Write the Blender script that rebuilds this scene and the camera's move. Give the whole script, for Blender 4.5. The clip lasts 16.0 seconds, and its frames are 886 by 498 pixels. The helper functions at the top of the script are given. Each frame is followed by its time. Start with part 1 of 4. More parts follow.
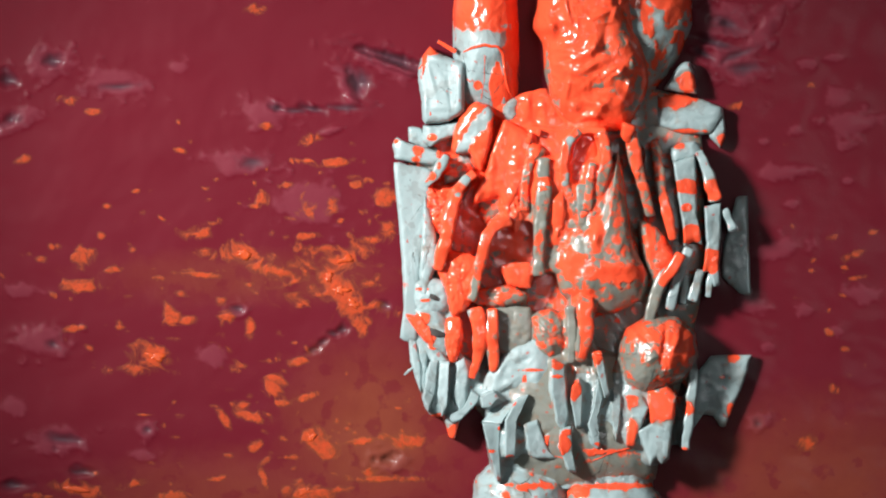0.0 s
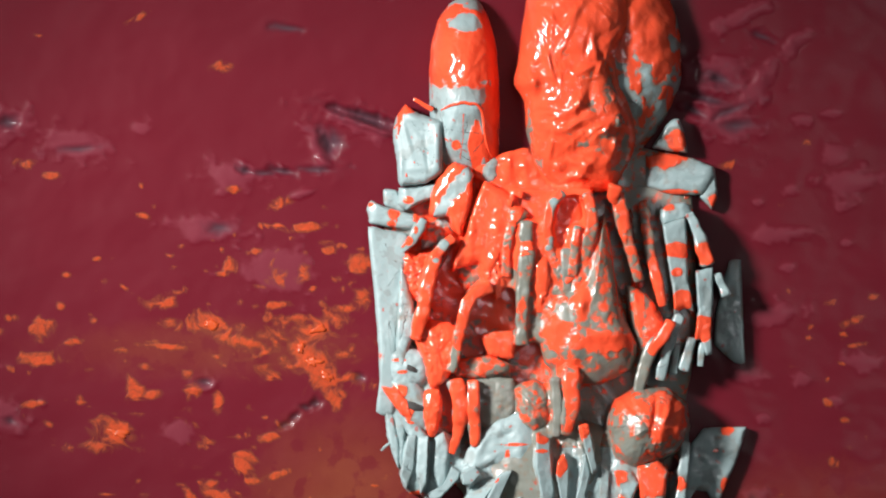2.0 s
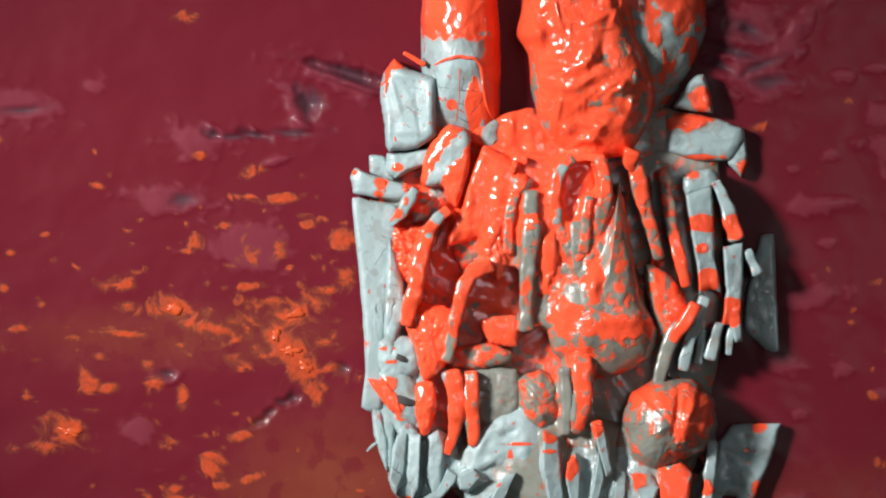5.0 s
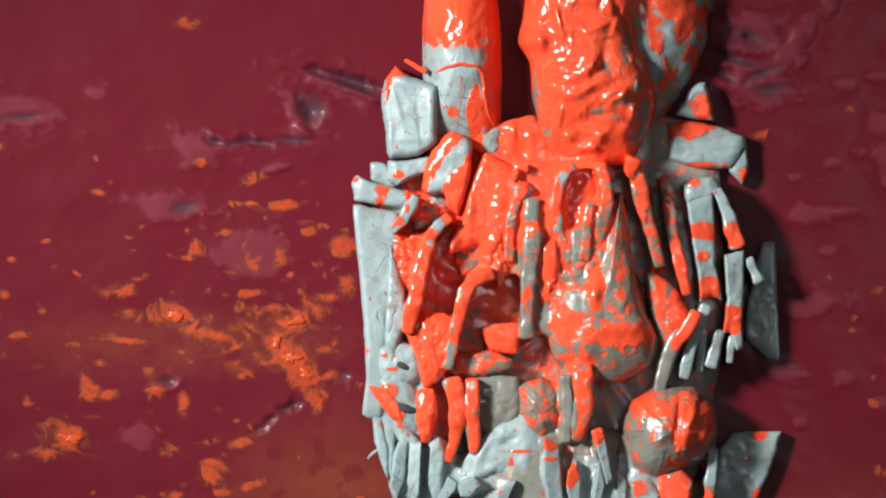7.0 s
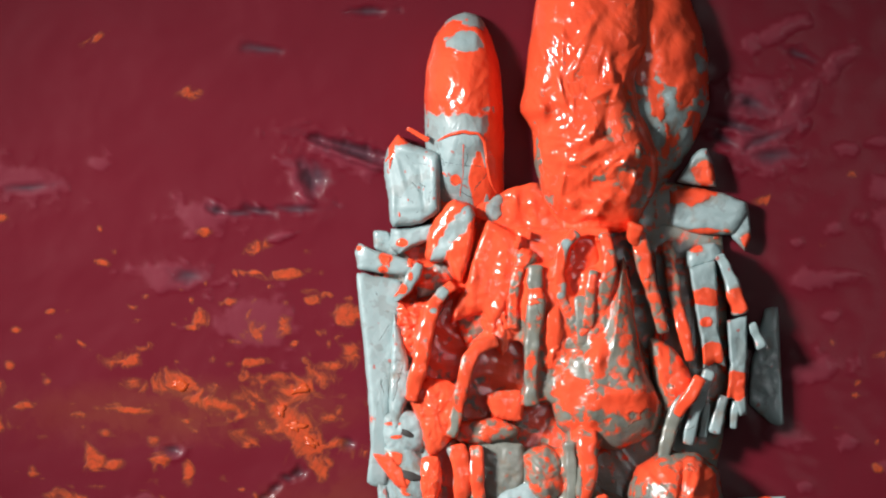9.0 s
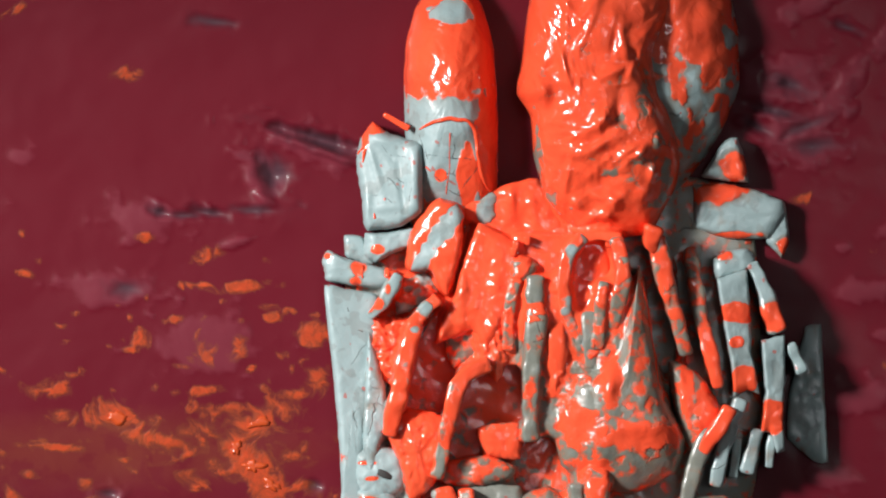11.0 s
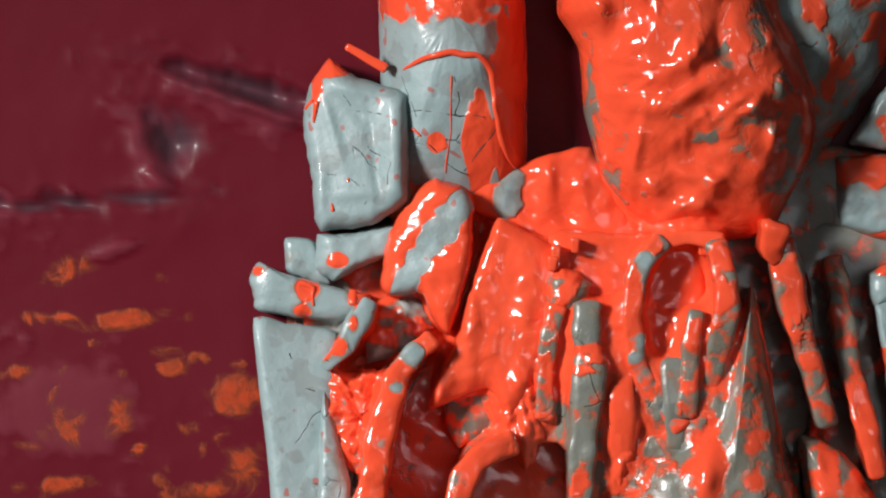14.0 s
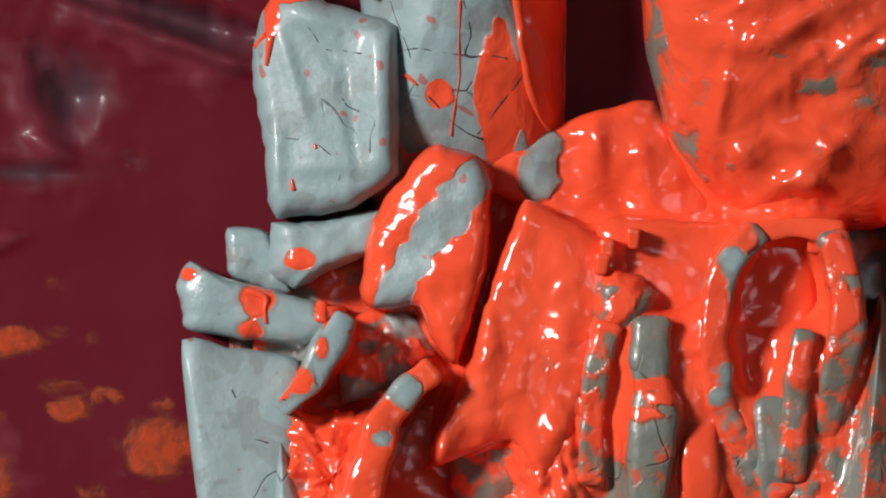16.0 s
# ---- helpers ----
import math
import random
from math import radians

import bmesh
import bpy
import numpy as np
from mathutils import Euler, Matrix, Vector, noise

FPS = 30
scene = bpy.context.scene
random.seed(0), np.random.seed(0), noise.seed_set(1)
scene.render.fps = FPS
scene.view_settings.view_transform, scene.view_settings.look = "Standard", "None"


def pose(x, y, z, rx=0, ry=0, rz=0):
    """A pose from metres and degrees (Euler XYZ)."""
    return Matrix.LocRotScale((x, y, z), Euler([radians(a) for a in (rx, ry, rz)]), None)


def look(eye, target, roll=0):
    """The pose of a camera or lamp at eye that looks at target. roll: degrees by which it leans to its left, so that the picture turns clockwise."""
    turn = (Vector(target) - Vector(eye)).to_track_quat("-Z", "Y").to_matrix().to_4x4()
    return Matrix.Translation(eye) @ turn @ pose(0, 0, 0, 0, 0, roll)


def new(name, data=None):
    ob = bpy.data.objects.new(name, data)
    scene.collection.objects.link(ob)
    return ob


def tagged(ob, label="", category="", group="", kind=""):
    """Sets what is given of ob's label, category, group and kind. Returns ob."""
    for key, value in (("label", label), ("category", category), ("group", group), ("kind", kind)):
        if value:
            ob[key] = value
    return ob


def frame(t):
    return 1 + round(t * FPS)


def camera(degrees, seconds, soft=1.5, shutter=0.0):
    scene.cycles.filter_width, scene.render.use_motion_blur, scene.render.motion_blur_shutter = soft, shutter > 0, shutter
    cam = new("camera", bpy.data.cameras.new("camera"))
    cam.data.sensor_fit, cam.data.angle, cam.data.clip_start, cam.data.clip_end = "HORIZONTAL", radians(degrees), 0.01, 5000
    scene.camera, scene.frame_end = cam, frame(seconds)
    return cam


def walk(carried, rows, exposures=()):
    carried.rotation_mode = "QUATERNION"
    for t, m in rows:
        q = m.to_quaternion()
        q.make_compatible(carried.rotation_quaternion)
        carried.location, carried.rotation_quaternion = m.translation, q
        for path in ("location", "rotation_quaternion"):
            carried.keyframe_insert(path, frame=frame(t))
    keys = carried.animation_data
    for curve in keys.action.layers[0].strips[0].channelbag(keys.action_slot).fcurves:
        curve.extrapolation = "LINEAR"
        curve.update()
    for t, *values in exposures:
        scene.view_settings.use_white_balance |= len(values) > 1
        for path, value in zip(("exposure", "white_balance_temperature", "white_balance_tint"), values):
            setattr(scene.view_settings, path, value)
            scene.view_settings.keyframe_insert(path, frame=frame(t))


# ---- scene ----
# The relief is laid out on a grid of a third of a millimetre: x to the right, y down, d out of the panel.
from mathutils.bvhtree import BVHTree

U = 1 / 3000
EYE = 1.5
LENS = 7.0
FAR = 784 * U / math.tan(radians(LENS / 2))
MID = 70          # height of the relief's middle over the panel


def W(x, y, d):
    return Vector(((x - 784) * U, FAR + (MID - d) * U, EYE + (441 - y) * U))


cam = camera(LENS, 16.0, soft=2.1)
# seconds, the point looked at, how much nearer than at the start, lean
ROWS = [
    (0.0, 784.0, 441.0, 1.0000, 0.00),
    (0.5, 788.3, 417.2, 1.0530, -0.12),
    (1.0, 809.0, 367.0, 1.0543, -0.26),
    (1.5, 818.4, 339.9, 1.0536, -0.35),
    (2.0, 822.3, 325.9, 1.0533, -0.39),
    (2.5, 826.9, 320.1, 1.0681, -0.52),
    (3.0, 825.0, 328.9, 1.1900, -0.55),
    (3.2, 824.2, 339.4, 1.1895, -0.46),
    (5.3, 835.0, 365.3, 1.1938, -0.54),
    (5.5, 838.3, 353.6, 1.1929, -0.63),
    (6.0, 844.5, 317.9, 1.1928, -0.77),
    (6.5, 837.1, 339.3, 1.1911, -0.57),
    (7.0, 829.6, 354.2, 1.1936, -0.41),
    (7.5, 830.7, 314.6, 1.1937, -0.53),
    (8.0, 830.0, 253.7, 1.1921, -0.39),
    (8.5, 832.7, 244.3, 1.1929, -0.76),
    (8.7, 826.4, 254.3, 1.1913, -0.78),
    (9.85, 832.0, 249.5, 1.1930, -0.85),
    (10.8, 839.2, 252.7, 1.3631, -0.93),
    (11.0, 847.1, 244.3, 1.4051, -0.93),
    (11.5, 852.2, 246.7, 1.5066, -0.87),
    (12.0, 849.2, 238.7, 1.6237, -1.00),
    (12.5, 853.5, 225.5, 1.7470, -1.00),
    (13.0, 850.9, 229.0, 1.8938, -1.00),
    (13.5, 847.9, 236.1, 2.0486, -1.00),
    (14.0, 849.0, 236.1, 2.2280, -1.10),
    (14.5, 847.5, 240.6, 2.4201, -1.16),
    (15.0, 848.0, 235.8, 2.6345, -1.19),
    (15.5, 846.4, 235.5, 2.8653, -1.28),
    (16.0, 846.1, 239.2, 3.1307, -1.07),
]
START = Vector((0, 0, EYE))


def stand(x, y, near, lean):
    aim = W(x, y, MID)
    return look(aim + (START - aim) / near, aim, lean)


walk(cam, [(t, stand(x, y, near, lean)) for t, x, y, near, lean in ROWS],
     exposures=[(0.0, 0.17), (3.0, 0.04), (6.5, -0.06), (8.5, -0.1), (11.0, -0.2), (12.5, -0.43), (14.5, -0.75), (16.0, -0.86)])

# ---- light ----
world = bpy.data.worlds.new("world")
scene.world = world
world.use_nodes = True
world.node_tree.nodes["Background"].inputs[0].default_value = (0.75, 0.85, 1.0, 1)
world.node_tree.nodes["Background"].inputs[1].default_value = 0.12


def lamp(name, kind, at, to, energy, color, **more):
    data = bpy.data.lights.new(name, kind)
    data.energy, data.color = energy, color
    for key, value in more.items():
        if key == "size":
            data.size = value
        elif key == "size_y":
            data.shape, data.size_y = "RECTANGLE", value
        elif key == "radius":
            data.shadow_soft_size = value
        elif key == "cone":
            data.spot_size, data.spot_blend = value, 1.0
    ob = new(name, data)
    ob.matrix_world = look(at, to)
    return ob


TARGET = W(950, 420, 60)
# Unseen key spot added for the shadows falling rightwards; its cone makes the pool.
KEY_LIGHT = TARGET + Vector((-0.92, -0.90, 0.42))
lamp("window_light", "SPOT", KEY_LIGHT, W(840, 510, 20), 158, (1.0, 0.97, 0.96), radius=0.12, cone=radians(32))

# Soft fill added behind the viewpoint to lift shadows; no known source.
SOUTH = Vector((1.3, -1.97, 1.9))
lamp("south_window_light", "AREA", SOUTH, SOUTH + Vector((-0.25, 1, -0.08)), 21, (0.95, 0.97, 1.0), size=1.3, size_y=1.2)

# ---- materials ----


def material(name):
    m = bpy.data.materials.new(name)
    m.use_nodes = True
    n = m.node_tree.nodes
    return m, n, m.node_tree.links, n["Principled BSDF"]


def ramp(n, l, source, stops):
    r = n.new("ShaderNodeValToRGB")
    e = r.color_ramp.elements
    while len(e) < len(stops):
        e.new(0.5)
    for k, (p, c) in zip(e, stops):
        k.position, k.color = p, (*c, 1) if len(c) == 3 else c
    l.new(source, r.inputs[0])
    return r.outputs[0]


def noise_at(n, l, coords, scale, detail=4.0, rough=0.55, warp=0.0):
    t = n.new("ShaderNodeTexNoise")
    t.inputs["Scale"].default_value, t.inputs["Detail"].default_value = scale, detail
    t.inputs["Roughness"].default_value, t.inputs["Distortion"].default_value = rough, warp
    l.new(coords, t.inputs["Vector"])
    return t.outputs[0]


def calc(n, l, kind, a, b):
    k = n.new("ShaderNodeMath")
    k.operation = kind
    for i, v in enumerate((a, b)):
        if isinstance(v, (int, float)):
            k.inputs[i].default_value = v
        else:
            l.new(v, k.inputs[i])
    return k.outputs[0]


def mixed(n, l, fac, a, b):
    k = n.new("ShaderNodeMix")
    k.data_type = "RGBA"
    for i, v in ((0, fac), (6, a), (7, b)):
        if isinstance(v, tuple):
            k.inputs[i].default_value = (*v, 1)
        elif isinstance(v, (int, float)):
            k.inputs[i].default_value = v
        else:
            l.new(v, k.inputs[i])
    return k.outputs[2]


ORANGE = (0.93, 0.118, 0.047)
ORANGE_DEEP = (0.83, 0.064, 0.024)
CLAY_DARK = (0.19, 0.215, 0.205)


def clay_material(name, ragged=0.95, grain=115.0, film=0.55, detail=2.0, low=(0.235, 0.325, 0.33), high=(0.335, 0.435, 0.44), edge=0.03, matt=0.33):
    """Grey fired clay under glossy orange paint; the paint lies where the attribute 'paint' and a noise add up to a half."""
    m, n, l, p = material(name)
    at = n.new("ShaderNodeTexCoord").outputs["Object"]
    att = n.new("ShaderNodeAttribute")
    att.attribute_name = "paint"
    rag = calc(n, l, "MULTIPLY", calc(n, l, "SUBTRACT", noise_at(n, l, at, grain, detail, 0.5, 0.25), 0.5), ragged * 2)
    total = calc(n, l, "ADD", att.outputs["Fac"], rag)
    mask = ramp(n, l, total, [(0.5 - edge, (0, 0, 0)), (0.5 + edge, (1, 1, 1))])
    thick = ramp(n, l, total, [(0.44, (0, 0, 0)), (0.72, (1, 1, 1))])
    near = ramp(n, l, total, [(0.12, (0, 0, 0)), (0.48, (1, 1, 1))])
    stain = ramp(n, l, noise_at(n, l, at, 95, 3, 0.5, 0.3), [(0.57, (0, 0, 0)), (0.60, (1, 1, 1))])
    cloud = noise_at(n, l, at, 38, 5, 0.6)
    clay = mixed(n, l, cloud, low, high)
    clay = mixed(n, l, calc(n, l, "MULTIPLY", stain, 0.45), clay, CLAY_DARK)
    clay = mixed(n, l, calc(n, l, "MULTIPLY", near, film), clay, (0.23, 0.135, 0.075))
    bent = n.new("ShaderNodeVectorMath")
    bent.operation = "MULTIPLY_ADD"
    warp = n.new("ShaderNodeTexNoise")
    warp.inputs["Scale"].default_value = 60
    l.new(at, warp.inputs["Vector"])
    l.new(warp.outputs["Color"], bent.inputs[0])
    bent.inputs[1].default_value = (0.012, 0.012, 0.012)
    l.new(at, bent.inputs[2])
    cell = n.new("ShaderNodeTexVoronoi")
    cell.feature = "DISTANCE_TO_EDGE"
    cell.inputs["Scale"].default_value = 62
    l.new(bent.outputs[0], cell.inputs["Vector"])
    hair = calc(n, l, "MULTIPLY", ramp(n, l, cell.outputs["Distance"], [(0.004, (1, 1, 1)), (0.013, (0, 0, 0))]),
                ramp(n, l, noise_at(n, l, at, 48, 2, 0.5), [(0.60, (0, 0, 0)), (0.64, (1, 1, 1))]))
    clay = mixed(n, l, calc(n, l, "MULTIPLY", hair, 0.35), clay, (0.06, 0.055, 0.05))
    dent = calc(n, l, "MULTIPLY", calc(n, l, "SUBTRACT", calc(n, l, "MULTIPLY", noise_at(n, l, at, 70, 2, 0.4, 0.2), 0.6), calc(n, l, "ADD", calc(n, l, "MULTIPLY", hair, 0.3), 0.3)), calc(n, l, "SUBTRACT", 1.0, mask))
    # speckles of thin spray
    speck = ramp(n, l, noise_at(n, l, at, 420, 2, 0.5), [(0.70, (0, 0, 0)), (0.74, (1, 1, 1))])
    clay = mixed(n, l, calc(n, l, "MULTIPLY", speck, 0.35), clay, (0.20, 0.11, 0.08))
    dots = ramp(n, l, noise_at(n, l, at, 210, 1, 0.4), [(0.715, (0, 0, 0)), (0.735, (1, 1, 1))])
    clay = mixed(n, l, calc(n, l, "MULTIPLY", dots, 0.7), clay, (0.42, 0.06, 0.035))
    tone = noise_at(n, l, at, 60, 4, 0.6)
    orange = mixed(n, l, tone, ORANGE_DEEP, ORANGE)
    l.new(mixed(n, l, mask, clay, orange), p.inputs["Base Color"])
    r = n.new("ShaderNodeMapRange")
    r.inputs["To Min"].default_value, r.inputs["To Max"].default_value = matt, 0.14
    l.new(mask, r.inputs[0])
    l.new(r.outputs[0], p.inputs["Roughness"])
    p.inputs["Coat Weight"].default_value = 0.4 if matt < 0.4 else 0.12
    p.inputs["Coat Roughness"].default_value = 0.12
    fine = calc(n, l, "MULTIPLY", calc(n, l, "MULTIPLY", calc(n, l, "SUBTRACT", noise_at(n, l, at, 260, 5, 0.6), 0.5), 0.22), calc(n, l, "SUBTRACT", 1.0, mask))
    swell = calc(n, l, "ADD", noise_at(n, l, at, 48, 2, 0.4, 0.8), calc(n, l, "MULTIPLY", noise_at(n, l, at, 130, 2, 0.45, 1.2), 0.2))
    wave = calc(n, l, "MULTIPLY", calc(n, l, "SUBTRACT", swell, 0.6), calc(n, l, "MULTIPLY", mask, 1.4))
    high = calc(n, l, "ADD", calc(n, l, "ADD", calc(n, l, "ADD", fine, dent), wave), calc(n, l, "MULTIPLY", thick, 0.09))
    b = n.new("ShaderNodeBump")
    b.inputs["Strength"].default_value, b.inputs["Distance"].default_value = 0.75, 0.0022
    l.new(high, b.inputs["Height"])
    l.new(b.outputs[0], p.inputs["Normal"])
    return m


CLAYED = clay_material("painted_clay", edge=0.06, detail=2.5, film=0.65)
# Darker olive for grime and thin film; shade and bounced orange are coloured in.
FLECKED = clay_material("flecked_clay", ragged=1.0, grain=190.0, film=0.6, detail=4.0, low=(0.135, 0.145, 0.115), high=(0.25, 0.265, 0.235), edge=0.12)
CLEAN = clay_material("pale_clay", ragged=0.4, grain=140.0, film=0.25, matt=0.5)


def panel_material():
    m, n, l, p = material("maroon_paint")
    at = n.new("ShaderNodeTexCoord").outputs["Object"]
    wash_glow = n.new("ShaderNodeAttribute")
    wash_glow.attribute_name = "wash_glow"
    cloud = noise_at(n, l, at, 9, 6, 0.6, 0.5)
    base = mixed(n, l, cloud, (0.097, 0.0042, 0.0112), (0.128, 0.0056, 0.0148))
    skin = n.new("ShaderNodeAttribute")
    skin.attribute_name = "pale"
    edge = calc(n, l, "ADD", skin.outputs["Fac"], calc(n, l, "MULTIPLY", calc(n, l, "SUBTRACT", noise_at(n, l, at, 110, 4, 0.6), 0.5), 0.5))
    pale = ramp(n, l, edge, [(0.25, (0, 0, 0)), (0.85, (1, 1, 1))])
    base = mixed(n, l, calc(n, l, "MULTIPLY", pale, 0.2), base, (0.30, 0.075, 0.105))
    # The base turns darker towards the middle of each pit.
    pit_dark = n.new("ShaderNodeAttribute")
    pit_dark.attribute_name = "dark"
    base = mixed(n, l, calc(n, l, "MULTIPLY", pit_dark.outputs["Fac"], 0.85), base, (0.05, 0.03, 0.04))
    rag = calc(n, l, "MULTIPLY", calc(n, l, "SUBTRACT", noise_at(n, l, at, 55, 6, 0.65, 0.5), 0.5), 0.5)
    thin = calc(n, l, "ADD", wash_glow.outputs["Fac"], rag)
    spots = ramp(n, l, noise_at(n, l, at, 75, 3, 0.5), [(0.56, (1, 1, 1)), (0.62, (0.45, 0.45, 0.45))])
    thin = calc(n, l, "MULTIPLY", calc(n, l, "MULTIPLY", ramp(n, l, thin, [(0.2, (0, 0, 0)), (0.9, (1, 1, 1))]), spots), 0.62)
    base = mixed(n, l, thin, base, (0.20, 0.05, 0.02))
    # crusts of orange, ochre where they run thin
    crust = n.new("ShaderNodeAttribute")
    crust.attribute_name = "fleck"
    ragged = calc(n, l, "MULTIPLY", calc(n, l, "SUBTRACT", noise_at(n, l, at, 85, 5, 0.58, 1.1), 0.5), 2.5)
    crust = calc(n, l, "ADD", crust.outputs["Fac"], calc(n, l, "MULTIPLY", ragged, ramp(n, l, crust.outputs["Fac"], [(0.02, (0, 0, 0)), (0.25, (1, 1, 1))])))
    smear = ramp(n, l, crust, [(0.30, (0, 0, 0)), (0.75, (1, 1, 1))])
    solid = ramp(n, l, crust, [(0.52, (0, 0, 0)), (0.84, (1, 1, 1))])
    base = mixed(n, l, calc(n, l, "MULTIPLY", smear, 0.55), base, (0.19, 0.06, 0.016))
    streak = ramp(n, l, noise_at(n, l, at, 230, 4, 0.6, 1.5), [(0.36, (0.35, 0.35, 0.35)), (0.58, (1, 1, 1))])
    base = mixed(n, l, calc(n, l, "MULTIPLY", solid, streak), base, mixed(n, l, noise_at(n, l, at, 140, 3, 0.6), (0.30, 0.030, 0.010), (0.55, 0.072, 0.020)))
    l.new(base, p.inputs["Base Color"])
    p.inputs["Roughness"].default_value = 0.46
    p.inputs["Specular IOR Level"].default_value = 0.14
    p.inputs["Coat Weight"].default_value = 0.08
    p.inputs["Coat Roughness"].default_value = 0.15
    b = n.new("ShaderNodeBump")
    b.inputs["Strength"].default_value, b.inputs["Distance"].default_value = 0.22, 0.001
    l.new(calc(n, l, "ADD", noise_at(n, l, at, 60, 4, 0.5), calc(n, l, "ADD", calc(n, l, "MULTIPLY", noise_at(n, l, at, 16, 2, 0.5), 1.5), calc(n, l, "MULTIPLY", solid, 0.7))), b.inputs["Height"])
    l.new(b.outputs[0], p.inputs["Normal"])
    return m


MAROON = panel_material()


def plain(name, a, b, scale, rough, bump=0.2):
    m, n, l, p = material(name)
    at = n.new("ShaderNodeTexCoord").outputs["Object"]
    v = noise_at(n, l, at, scale, 5, 0.6)
    l.new(mixed(n, l, v, a, b), p.inputs["Base Color"])
    p.inputs["Roughness"].default_value = rough
    k = n.new("ShaderNodeBump")
    k.inputs["Strength"].default_value, k.inputs["Distance"].default_value = bump, 0.001
    l.new(v, k.inputs["Height"])
    l.new(k.outputs[0], p.inputs["Normal"])
    return m


FLECK = plain("orange_fleck", (0.36, 0.042, 0.010), (0.60, 0.085, 0.018), 120, 0.3, 0.5)
PAINT = plain("wet_orange_paint", ORANGE_DEEP, ORANGE, 90, 0.14, 0.4)
# Plaster kept bright so that the unseen walls bounce fill.
PLASTER = plain("plaster", (0.74, 0.73, 0.71), (0.80, 0.79, 0.77), 6, 0.8)
CONCRETE = plain("floor_grey", (0.16, 0.15, 0.14), (0.22, 0.21, 0.2), 5, 0.6)
# For cracks, and for dark strips that stand in for shaded holes.
CRACK_SHADE = plain("crack_shade_dark", (0.03, 0.03, 0.03), (0.06, 0.055, 0.05), 200, 0.9)

# ---- shaping ----


def part(name, bm, mat, parent, label=""):
    me = bpy.data.meshes.new(name)
    bm.to_mesh(me)
    bm.free()
    for f in me.polygons:
        f.use_smooth = True
    me.materials.append(mat)
    ob = new(name, me)
    ob.parent = parent
    if label:
        tagged(ob, label)
    return ob


def covered(x, y, paint, cover):
    """How thickly the orange lies at a spot: a half is its edge. Patches: x, y, half width, half height, and a negative share for bare clay."""
    v = cover
    for px, py, rx, ry, *sign in paint:
        k = 1.3 - 0.8 * math.hypot((x - px) / rx, (y - py) / ry)
        if k > 0:
            if sign:
                v = min(v, 1 + sign[0] * min(1, k))
            else:
                v = max(v, min(1, k))
    return v


def round_outline(points, count, soft):
    """A closed line through the points, bent softly or nearly straight between them."""
    n = len(points)
    lengths = [math.dist(points[i], points[(i + 1) % n]) for i in range(n)]
    total, out = sum(lengths), []
    for i in range(n):
        a, b, c, d = (Vector(points[(i + k) % n]) for k in (-1, 0, 1, 2))
        steps = max(1, round(count * lengths[i] / total))
        for s in range(steps):
            t = s / steps
            curve = 0.5 * ((2 * b) + (c - a) * t + (2 * a - 5 * b + 4 * c - d) * t * t + (3 * b - a - 3 * c + d) * t ** 3)
            out.append((b.lerp(c, t)).lerp(curve, soft))
    return out


SEED = [0]


def finish(bm, verts, paint, cover):
    layer = bm.verts.layers.float["paint"]
    for v, (x, y) in verts:
        v[layer] = covered(x, y, paint, cover)
    bmesh.ops.recalc_face_normals(bm, faces=bm.faces)


